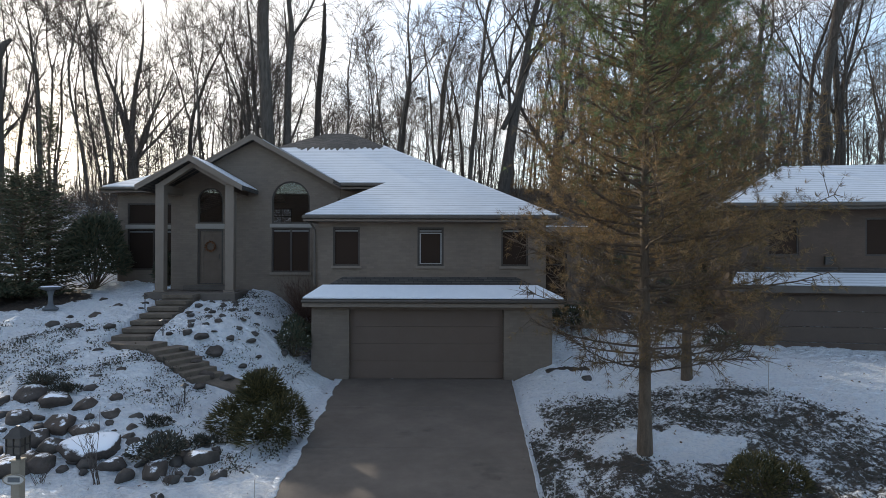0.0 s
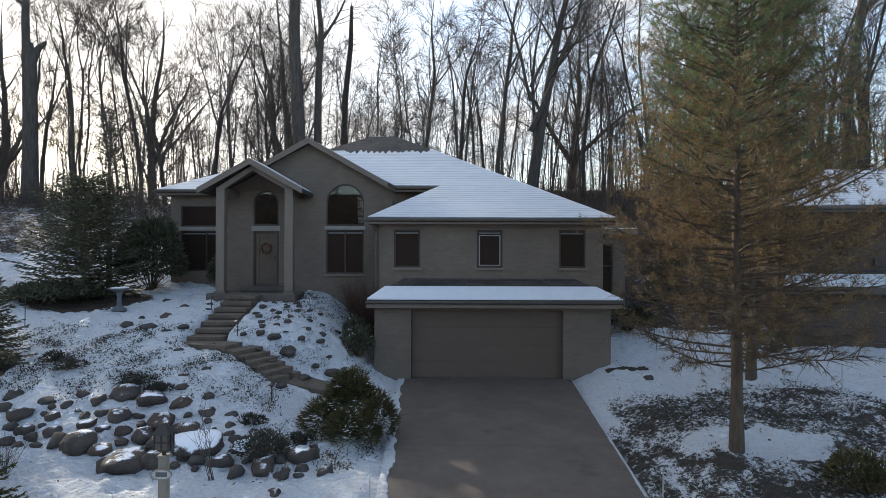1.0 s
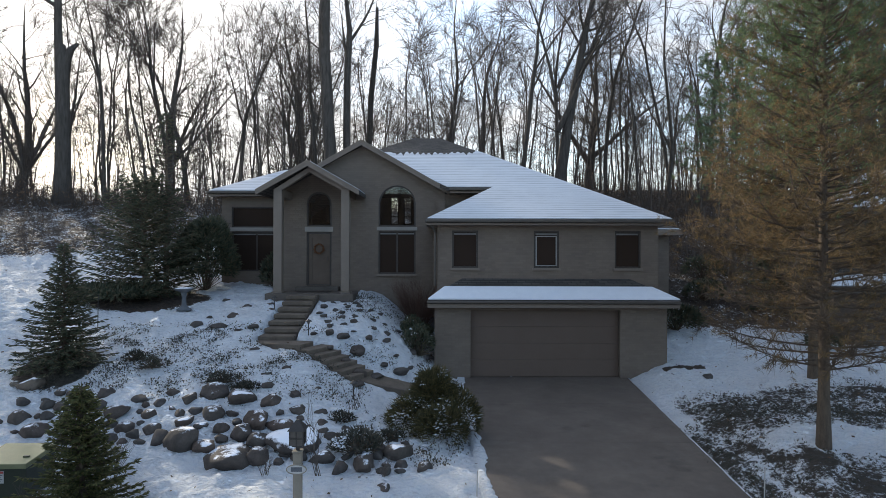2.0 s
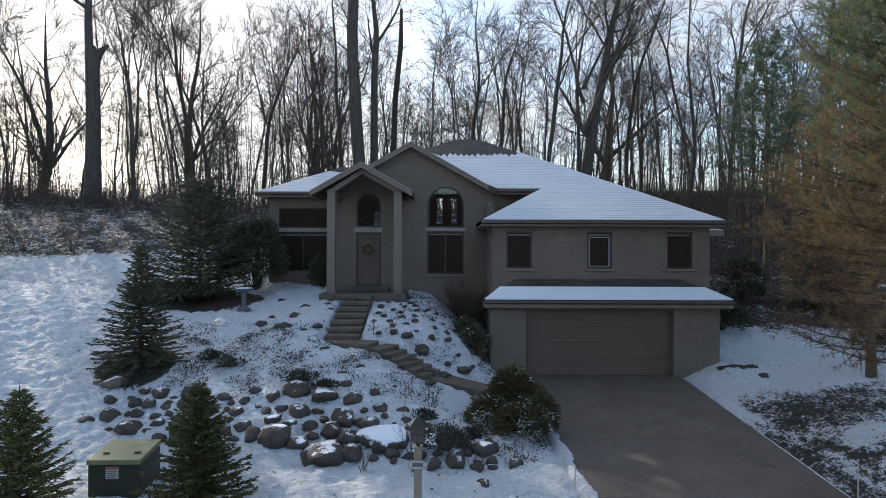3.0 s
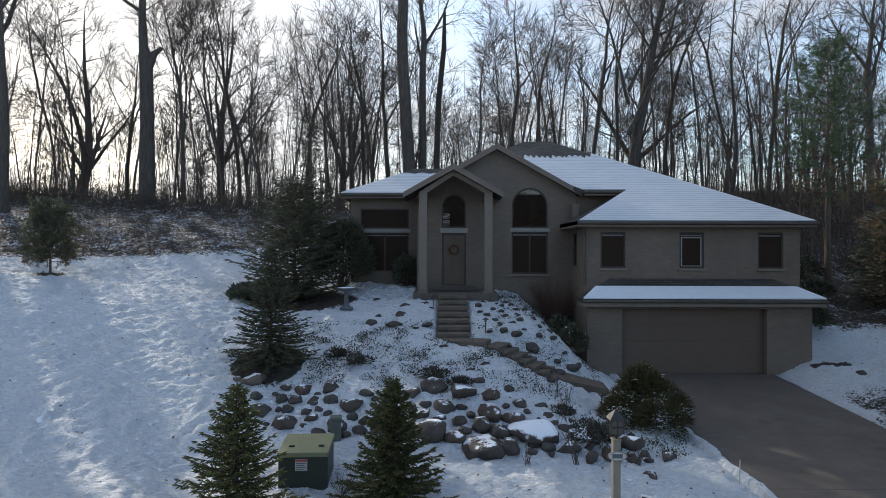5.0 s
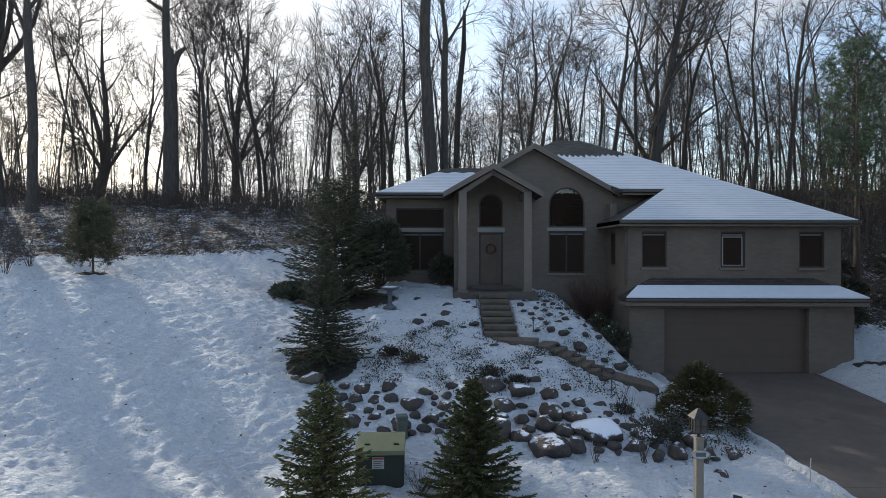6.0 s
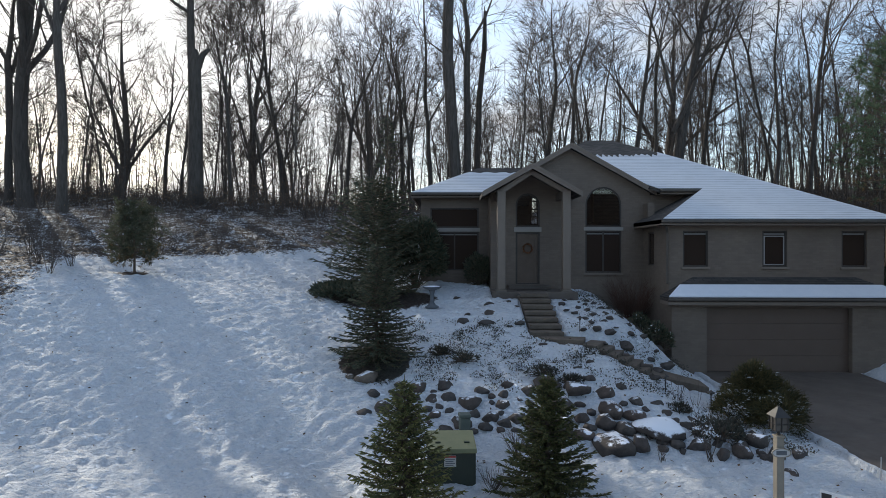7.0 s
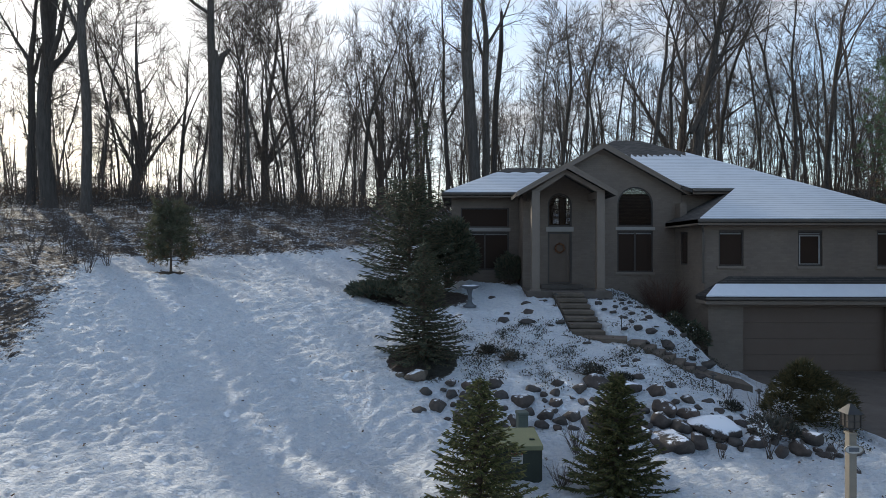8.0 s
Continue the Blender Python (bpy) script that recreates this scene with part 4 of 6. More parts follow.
def grow(rng, p, way, length, r, steps, bend, rise=0.06):
    pts, radii, step = [p.copy()], [r], length / steps
    for i in range(steps):
        way = (way + any_way(rng) * bend + Vector((0, 0, rise))).normalized()
        p = p + way * step
        pts.append(p.copy())
        radii.append(r * (1 - 0.8 * (i + 1) / steps))
    return pts, radii


def on_path(pts, u):
    """Point and direction at the share u of a line of points."""
    m = len(pts) - 1
    i = min(m - 1, int(u * m))
    return pts[i].lerp(pts[i + 1], u * m - i), (pts[i + 1] - pts[i]).normalized()


def aside(rng, way, angle):
    """A direction that leaves way by an angle, on any side."""
    s = way.cross(any_way(rng))
    s = s.normalized() if s.length > 1e-4 else Vector((1, 0, 0))
    return (way * math.cos(angle) + s * math.sin(angle)).normalized()


def twiggery(rng, wood, crown, pts, radii, laterals, length, subs=6, twigs=6, start=0.15, thick=0.07):
    """Side branches, branchlets and twigs along one stem."""
    for j in range(laterals):
        u = start + (0.98 - start) * (j + rng.random()) / laterals
        p, way = on_path(pts, u)
        r = radii[0] + (radii[-1] - radii[0]) * u
        out = aside(rng, way, rng.uniform(0.45, 1.05))
        ln = length * (1.12 - u) * rng.uniform(0.6, 1.1) + 0.5
        lp, lr = grow(rng, p, out, ln, min(max(0.026, r * 0.42), 0.10), 4, 0.17, 0.05)
        (wood if lr[0] > thick else crown).bar(lp, lr, 4 if lr[0] > 0.05 else 3)
        for k in range(subs):
            w = 0.28 + 0.7 * (k + rng.random()) / subs
            q, way2 = on_path(lp, w)
            sp, sr = grow(rng, q, aside(rng, way2, rng.uniform(0.35, 0.85)), ln * (1.15 - w) * rng.uniform(0.4, 0.8) + 0.7, 0.019, 2, 0.15, 0.04)
            crown.bar(sp, sr, 3)
            for _ in range(twigs):
                q2, way3 = on_path(sp, rng.uniform(0.15, 1.0))
                crown.spike(q2, (aside(rng, way3, rng.uniform(0.25, 0.75)) + Vector((0, 0, 0.06))) * rng.uniform(0.6, 1.6), 0.0145)


def bare_tree(seed, height, radius, fork=0.45, leaders=4, spread=0.45, limbs=10, laterals=10, reach=0.2, lean=0.04, sway=0.07, subs=6, twigs=6, clear=0.3):
    """Trunk and leafless crown of a broad-leaved tree at the origin: a trunk that parts into rising leaders, with fine twigs."""
    rng = random.Random(seed)
    trunk, crown = Weave(), Weave()
    hf, n = height * fork, 8
    a = rng.uniform(0, 6.28)
    way = Vector((math.cos(a) * lean, math.sin(a) * lean, 1)).normalized()
    p = Vector((0, 0, -0.6))
    pts, radii = [p], [radius * 1.5]
    for i in range(n):
        way = (way + any_way(rng) * sway + Vector((0, 0, 0.04))).normalized()
        p = p + way * (hf + 0.6) / n
        pts.append(p)
        radii.append(radius * (1.08 - 0.25 * (i + 1) / n))
    trunk.bar(pts, radii, 9)
    if limbs:
        twiggery(rng, trunk, crown, pts, [radius * 0.5, radius * 0.3], limbs, height * reach * 0.8, subs, twigs, clear)
    top = height - hf
    for k in range(leaders):
        an = a + 2 * math.pi * k / leaders + rng.uniform(-0.5, 0.5)
        open_out = 0.07 if k == 0 else spread * rng.uniform(0.6, 1.2)
        d = (way + Vector((math.cos(an), math.sin(an), 0)) * open_out).normalized()
        r0 = radius * (0.78 if k == 0 else rng.uniform(0.36, 0.6))
        lp, lr = grow(rng, pts[-1 if k < 2 else -2], d, top * (1.0 if k == 0 else rng.uniform(0.7, 0.98)), r0, 7, 0.15, 0.07)
        lr = [r0 * (1 - 0.96 * i / 7) for i in range(8)]
        trunk.bar(lp, lr, 6)
        twiggery(rng, trunk, crown, lp, lr, laterals, height * reach, subs, twigs)
    return trunk.mesh(BARK, True), crown.mesh(TWIG)


def tree_thing(name, label, category, trunk, crown, place, turn, group="", crown_name="crown", big=1.0):
    ob = thing(name, label, category, place, turn, group)
    ob.scale = (big, big, big)
    for nm, me in ((("trunk"), trunk), (crown_name, crown)):
        c = new(nm, me)
        c.parent = ob
    return ob


def spruce(seed, height, half, needles, sparse=1.0, shoot=0.16, droop=0.25, power=1.0, thick=0.026):
    """A spruce: whorls of boughs that shorten towards the tip, each set with needle-clad shoots."""
    rng = random.Random(seed)
    wood, green = Weave(), Weave()
    wood.bar([Vector((0, 0, -0.2)), Vector((0.01, 0, height * 0.5)), Vector((0, 0, height))], [0.02 + height * 0.014, height * 0.009, 0.006], 7)
    z = height * 0.035
    while z < height * 0.985:
        u = z / height
        reach = half * (1 - u) ** power * rng.uniform(0.86, 1.12) + 0.05
        count = max(3, int((5 + 7 * (1 - u)) * sparse))
        a0 = rng.uniform(0, 6.28)
        for k in range(count):
            a = a0 + 2 * math.pi * k / count + rng.uniform(-0.3, 0.3)
            out = Vector((math.cos(a), math.sin(a), 0))
            ln = reach * rng.uniform(0.7, 1.15)
            lift = 0.55 * u - droop * (1 - u)
            p0 = Vector((0, 0, z + rng.uniform(-0.04, 0.04)))
            p1 = p0 + out * ln * 0.55 + Vector((0, 0, lift * ln * 0.6))
            p2 = p0 + out * ln + Vector((0, 0, lift * ln + 0.10 * ln))
            wood.bar([p0, p1, p2], [0.012 + 0.004 * height * (1 - u), 0.008, 0.004], 3)
            n = max(4, int(ln / shoot * 5.2 * sparse))
            side = Vector((-out.y, out.x, 0))
            for s in range(n):
                w = 0.12 + 0.88 * (s + rng.random()) / n
                q = p0.lerp(p1, w / 0.55) if w < 0.55 else p1.lerp(p2, (w - 0.55) / 0.45)
                sgn = rng.choice((-1, 1))
                way = (out * rng.uniform(0.4, 1.1) + side * sgn * rng.uniform(0.15, 1.0) + Vector((0, 0, rng.uniform(-0.5, 0.35)))).normalized()
                green.spindle(q, q + way * shoot * rng.uniform(0.6, 1.3), thick * rng.uniform(0.7, 1.3))
            green.spindle(p2 - out * shoot * 0.4, p2 + out * shoot * 0.7 + Vector((0, 0, 0.03)), thick)
        z += max(0.06, (0.055 + 0.05 * height * 0.35) * (1.1 - 0.5 * u))
    green.spindle(Vector((0, 0, height - 0.12)), Vector((0, 0, height + 0.14)), thick)
    return wood.mesh(PINEBARK, True), green.mesh(needles)


def pine(seed, height, half, clear, radius, count, bare_low=0.0, needle=0.13, full=1.0, brown_to=0.0, green=None, wide=0.006):
    """A pine: long boughs in whorls, tufts of needles at the ends of the twigs. Returns wood, lower tufts and upper tufts."""
    rng = random.Random(seed)
    wood, low, high = Weave(), Weave(), Weave()
    n = 9
    stem = [Vector((rng.uniform(-0.04, 0.04) * i / n, rng.uniform(-0.04, 0.04) * i / n, -0.3 + (height + 0.3) * i / n)) for i in range(n + 1)]
    wood.bar(stem, [radius * (1.3 if i == 0 else 1 - 0.93 * i / n) for i in range(n + 1)], 10)
    for j in range(count):
        z = clear + (height - clear - 0.2) * ((j + rng.random()) / count) ** 0.92
        u = (z - clear) / (height - clear)
        shape = min(1.0, 0.75 + 1.4 * u) * (1 - max(0.0, u - 0.2) / 0.82) ** 0.65
        ln = half * shape * rng.uniform(0.62, 1.1) + 0.15
        a = j * 2.4 + rng.uniform(-0.5, 0.5)
        out = Vector((math.cos(a), math.sin(a), 0))
        lift = rng.uniform(-0.22, 0.12) + 0.75 * u
        p0 = Vector((0, 0, z))
        pts = [p0]
        for s in range(1, 6):
            w = s / 5
            pts.append(p0 + out * ln * w + Vector((-out.y, out.x, 0)) * ln * 0.08 * math.sin(w * 3 + j) + Vector((0, 0, ln * (lift * w + 0.16 * w * w * w))))
        r0 = 0.009 + 0.008 * ln
        wood.bar(pts, [r0 * (1 - 0.8 * s / 5) for s in range(6)], 4)
        bare = u < bare_low * rng.uniform(0.6, 1.3)
        for s in range(int(6 + ln * (24 if bare else 10))):
            w = rng.uniform(0.22, 1.0)
            i = min(4, int(w * 5))
            q = pts[i].lerp(pts[i + 1], w * 5 - i)
            way = (out * 0.7 + any_way(rng, 0.15) * 0.9).normalized()
            tl = rng.uniform(0.18, 0.5) * (0.5 + 0.3 * ln)
            tp = [q, q + way * tl * 0.5, q + (way + Vector((0, 0, 0.12))) * tl]
            wood.spike(q, tp[2] - q, 0.009)
            if bare and rng.random() < 0.85:
                continue
            for w2 in (0.45, 0.75, 1.0):
                if rng.random() > full:
                    continue
                c = tp[0].lerp(tp[2], w2)
                weave = low if u + rng.uniform(-0.22, 0.22) < brown_to else high
                for _ in range(17):
                    d = ((tp[2] - tp[0]).normalized() * 0.9 + any_way(rng)).normalized()
                    sd = d.cross(any_way(rng)).normalized()
                    weave.blade(c + d * rng.uniform(0, 0.05), d * needle * rng.uniform(0.5, 1.05), wide, sd)
    return wood.mesh(PINEBARK, True), low.mesh(PINEBROWN), high.mesh(green or PINEGREEN)


def bush(seed, rx, rz, needles, shoots, snow=0, leaf=0.11, thick=0.016, flat=0.35, clumps=()):
    """A dense evergreen shrub: stems and leafy shoots that fill an uneven dome."""
    rng = random.Random(seed)
    wood, green, white = Weave(), Weave(), Weave()
    lobes = [(any_way(rng, 0.5), rng.uniform(0.75, 1.15)) for _ in range(14)]
    for i in range(46):
        d = any_way(rng, 0.7)
        wood.bar([Vector((d.x * 0.08, d.y * 0.08, 0)), Vector((d.x * rx * 0.45, d.y * rx * 0.45, abs(d.z) * rz * 0.5)), Vector((d.x * rx * 0.85, d.y * rx * 0.85, abs(d.z) * rz * 0.88))], [0.02, 0.012, 0.005], 3)
    for i in range(shoots):
        d = any_way(rng, 0.25)
        if d.z < -0.15:
            d.z *= -1
        swell = 0.86
        for w, s in lobes:
            swell = max(swell, s * (0.5 + 0.5 * max(0.0, w.dot(d)) ** 3))
        k = swell * rng.uniform(0.62, 1.0) ** 0.5
        p = Vector((d.x * rx * k, d.y * rx * k, max(0.03, rz * (flat + (1 - flat) * d.z) * k)))
        if clumps:
            cx, cy, cz, cr, ch = clumps[i % len(clumps)]
            p = Vector((cx + p.x * cr, cy + p.y * cr, max(0.03, cz + p.z * ch)))
        way = (d + any_way(rng) * 0.8 + Vector((0, 0, 0.15))).normalized()
        green.spindle(p, p + way * leaf * rng.uniform(0.6, 1.5), thick * rng.uniform(0.7, 1.4))
        if snow and d.z > 0.15 and rng.random() < snow and noise.noise(p * 3.3) > 0.28:
            q = p + Vector((0, 0, 0.03))
            white.spindle(q, q + Vector((way.x, way.y, 0.1)) * leaf * 0.8, thick * 1.5)
    return wood.mesh(PINEBARK), green.mesh(needles), (white.mesh(SNOWTUFT) if snow else None)


def twig_shrub(seed, stems, height, spread, r=0.008, forks=5, material=None):
    rng = random.Random(seed)
    w = Weave()
    for _ in range(stems):
        a = rng.uniform(0, 6.28)
        way = Vector((math.cos(a) * spread, math.sin(a) * spread, 1)).normalized()
        pts, radii = grow(rng, Vector((rng.uniform(-0.06, 0.06), rng.uniform(-0.06, 0.06), -0.05)), way, height * rng.uniform(0.65, 1.1), r, 5, 0.12, 0.05)
        w.bar(pts, radii, 4)
        for _ in range(forks):
            i = rng.randint(1, 4)
            q = pts[i].lerp(pts[i + 1], rng.random())
            tp, tr = grow(rng, q, (way + any_way(rng) * 0.7).normalized(), height * rng.uniform(0.15, 0.4), r * 0.55, 3, 0.2, 0.1)
            w.bar(tp, tr, 3)
    return w.mesh(material or TWIG)


# ---- the woods behind ----
rng = random.Random(11)
VARIANTS = [bare_tree(100 + i, 21.0, 0.18, fork=rng.uniform(0.42, 0.6), leaders=3, spread=0.5, limbs=5, laterals=8, reach=0.21, subs=5, twigs=5, clear=0.5) for i in range(4)]
VARIANTS += [bare_tree(200 + i, 20.0, 0.19, fork=0.25 + 0.1 * i, leaders=3, spread=0.55, limbs=4, laterals=8, reach=0.21, subs=5, twigs=5) for i in range(3)]
THIN = [bare_tree(300 + i, 16.0, 0.08, fork=0.6, leaders=2, spread=0.34, limbs=8, laterals=7, reach=0.15, sway=0.09, subs=5, twigs=5, clear=0.3) for i in range(5)]
POLES = [bare_tree(350 + i, 17.0, 0.1, fork=0.62, leaders=2, spread=0.3, limbs=7, laterals=6, reach=0.15, sway=0.07, subs=4, twigs=4, clear=0.25) for i in range(4)]
GREAT = [bare_tree(400 + i, 26.0, 0.36, fork=f, leaders=m, spread=0.5, limbs=7, laterals=11, reach=0.24, twigs=5, clear=0.5) for i, (f, m) in enumerate(((0.3, 4), (0.55, 3), (0.4, 4), (0.6, 3)))]
FANS = [bare_tree(460 + i, 22.0, 0.4, fork=0.36, leaders=6, spread=0.62, limbs=4, laterals=9, reach=0.24, lean=0.06, clear=0.6) for i in range(2)]
CROOKED = bare_tree(470, 19.0, 0.46, fork=0.26, leaders=5, spread=0.9, limbs=4, laterals=11, reach=0.3, lean=0.22, sway=0.16, clear=0.5)


def great_stem():
    """One great stem with side stems that rise from it."""
    rng = random.Random(451)
    trunk, crown = Weave(), Weave()
    trunk.bar([Vector((0, 0, -0.8)), Vector((0.02, 0, 0.6)), Vector((0.1, 0, 2.0))], [0.66, 0.5, 0.47], 10)
    for tilt, foot, r, ln in ((0.07, 1.5, 0.45, 24.0), (0.4, 6.3, 0.2, 16.0), (-0.35, 8.5, 0.14, 12.0), (0.5, 9.5, 0.13, 11.0)):
        pts, radii = grow(rng, Vector((0.14, 0, foot)), Vector((tilt, 0.05, 1)).normalized(), ln, r, 9, 0.11, 0.05)
        radii = [r * (1 - 0.95 * i / 9) for i in range(10)]
        trunk.bar(pts, radii, 8)
        twiggery(rng, trunk, crown, pts, radii, 22, 7.0, 7, 6, 0.34)
    return trunk.mesh(BARK, True), crown.mesh(TWIG)


STEM = great_stem()


def on_land(x, y, sink=0.0):
    return (x, y, land(x, y) - sink)


# unseen trees added behind the camera, to darken window reflections and front fill light
for i in range(26):
    x, y = rng.uniform(-75, 55), rng.uniform(-85, -48)
    t, c = rng.choice(THIN)
    tree_thing("bare_tree", "tall bare tree added unseen behind the camera to darken window reflections", "tree", t, c, on_land(x, y), rng.uniform(0, 360), "bare trees across the road", "crown", rng.uniform(1.1, 1.4))

# great trunks: place, which form, size, turn
for x, y, form, size, turn in ((-11.0, 19.5, 1, 1.15, 0), (-10.3, 20.6, 3, 0.75, 140), (-33.2, 12.2, 3, 0.72, 200), (-36.6, 14.2, 0, 1.15, 60), (-38.6, 15.4, 1, 0.62, 300),
                               (28.6, 25.0, 3, 1.0, 10), (30.6, 26.8, 0, 0.95, 120), (23.0, 24.0, 1, 0.75, 250)):
    t, c = GREAT[form]
    tree_thing("bare_tree", "tall bare broad-leaved tree with a thick grey-brown trunk", "tree", t, c, on_land(x, y), turn, "bare trees of the woods", "crown", size)
for x, y, (t, c), size, turn in ((-43.0, 34.0, CROOKED, 1.1, 30), (-37.5, 33.0, VARIANTS[6], 0.95, 170), (-33.4, 45.0, FANS[0], 1.2, 100), (-22.2, 56.0, FANS[1], 1.3, 200), (11.6, 45.0, CROOKED, 1.15, 290)):
    tree_thing("bare_tree", "broad bare tree whose thick trunk parts into a fan of limbs", "tree", t, c, on_land(x, y), turn, "bare trees of the woods", "crown", size)
tree_thing("bare_tree", "great bare tree whose stem sends out rising side stems", "tree", *STEM, on_land(3.9, 21.2), 0, "bare trees of the woods", "crown", 0.95)
for x, y, k, size in ((-3.8, 28.8, 0, 0.95), (-0.5, 34.5, 1, 0.95), (-16.5, 30.0, 4, 0.9), (-15.2, 33.0, 5, 0.85), (-24.5, 25.0, 2, 0.8), (-20.0, 27.0, 6, 0.85), (-13.0, 23.0, 5, 0.9), (9.5, 29.0, 3, 0.9), (13.0, 25.0, 4, 0.9), (17.0, 27.0, 0, 0.95)):
    t, c = VARIANTS[k]
    tree_thing("bare_tree", "tall bare broad-leaved tree with a straight grey trunk", "tree", t, c, on_land(x, y), rng.uniform(0, 360), "bare trees of the woods", "crown", size * 1.05)
taken = []
while len(taken) < 190:
    y = rng.uniform(20, 66)
    x = rng.uniform(-1.05 * (y + 22) - 8, 0.85 * (y + 22) + 2)
    if any((x - a) ** 2 + (y - b) ** 2 < 3.2 for a, b in taken):
        continue
    taken.append((x, y))
    thin = rng.random() < (0.6 if len(taken) < 110 else 1.0)
    t, c = rng.choice(THIN) if thin else rng.choice(VARIANTS)
    tree_thing("bare_tree", "slender bare tree among the woods" if thin else "tall bare broad-leaved tree with a straight grey trunk", "tree", t, c, on_land(x, y), rng.uniform(0, 360), "bare trees of the woods", "crown", rng.uniform(0.72, 1.1) * (1.0 if x < -12 else 0.88))
for i in range(64):
    y = rng.uniform(24, 58)
    x = rng.uniform(-0.45 * (y + 22), 0.8 * (y + 22))
    t, c = rng.choice(POLES)
    tree_thing("bare_tree", "straight thin bare tree with a narrow crown", "tree", t, c, on_land(x, y), rng.uniform(0, 360), "bare trees of the woods", "crown", rng.uniform(0.8, 1.15))


def broken_trunk():
    """A thick old trunk with a snapped stub, and a thinner leader that goes on above it."""
    w, tw = Weave(), Weave()
    g = random.Random(5)
    w.bar([Vector((0, 0, -0.5)), Vector((0.05, 0, 0.6)), Vector((0.05, 0, 5)), Vector((-0.05, 0, 9.2)), Vector((-0.1, 0, 10.2))], [0.8, 0.52, 0.44, 0.42, 0.26], 10)
    lead = [Vector((-0.2, 0, 9.0)), Vector((-0.3, 0, 11.6)), Vector((-0.35, 0.1, 16.0)), Vector((-0.7, 0.1, 21.0)), Vector((-0.9, 0.1, 26.0))]
    w.bar(lead, [0.28, 0.24, 0.2, 0.14, 0.04], 7)
    w.bar([Vector((0.12, 0, 8.9)), Vector((0.5, 0.05, 9.9)), Vector((0.95, 0.1, 10.3))], [0.26, 0.2, 0.11], 7)
    limb, lr = grow(g, Vector((-0.3, 0, 12.6)), Vector((-0.8, 0, 0.45)).normalized(), 6.0, 0.13, 5, 0.15, 0.06)
    w.bar(limb, lr, 5)
    twiggery(g, w, tw, limb, lr, 8, 3.0)
    twiggery(g, w, tw, lead, [0.2, 0.04], 18, 4.5, start=0.3)
    ob = thing("dead_tree", "old grey trunk with a snapped-off stub below a thinner leader", "tree", on_land(-28.5, 18.6), 0, "bare trees of the woods")
    for nm, me in (("trunk", w.mesh(BARK, True)), ("crown", tw.mesh(TWIG))):
        new(nm, me).parent = ob


def leaning_spar():
    """A dead stem, broken off at the top."""
    w, tw = Weave(), Weave()
    g = random.Random(6)
    pts = [Vector((0, 0, -0.5)), Vector((-0.1, 0, 4)), Vector((0.05, 0, 9)), Vector((0.45, 0, 13)), Vector((0.5, 0, 15.9))]
    w.bar(pts, [0.32, 0.25, 0.23, 0.2, 0.12], 8)
    w.bar([Vector((0.5, 0, 15.6)), Vector((0.45, 0, 16.3))], [0.07, 0.02], 5)
    twiggery(g, w, tw, pts[1:4], [0.1, 0.06], 7, 2.5, 4, 4)
    ob = thing("dead_tree", "dead leaning stem broken off at the top", "tree", on_land(-9.4, 25.3), 0, "bare trees of the woods")
    for nm, me in (("trunk", w.mesh(BARK, True)), ("crown", tw.mesh(TWIG))):
        new(nm, me).parent = ob


broken_trunk()
leaning_spar()


def saplings():
    """Thin poles and brush that nobody could count, through the whole wood."""
    g = random.Random(21)
    w = Weave()
    for i in range(1500):
        y = 10 + 46 * g.random() ** 1.1 if i < 900 else g.uniform(24, 90)
        x = g.uniform(-1.0 * (y + 22) - 6, 0.85 * (y + 22))
        if -14 < x < 7 and y < 17:
            continue
        if x < -13 and y < 16 + 0.12 * (x + 13):
            continue
        z = land(x, y)
        h = g.uniform(4, 13)
        p, r = grow(g, Vector((x, y, z - 0.2)), Vector((g.uniform(-0.1, 0.1), g.uniform(-0.1, 0.1), 1)), h, g.uniform(0.02, 0.055), 6, 0.07, 0.05)
        w.bar(p, r, 4)
        for _ in range(18):
            i2 = g.randint(1, 5)
            q = p[i2].lerp(p[i2 + 1], g.random())
            d = any_way(g, 0.7) * h * g.uniform(0.08, 0.26)
            w.spike(q, d, 0.016)
            w.spike(q + d * 0.5, (d.normalized() + any_way(g) * 0.6) * d.length * 0.5, 0.010)
    ob = new("saplings", w.mesh(TWIG))
    tagged(ob, "thin bare saplings crowding between the trunks", "saplings", kind="stuff")


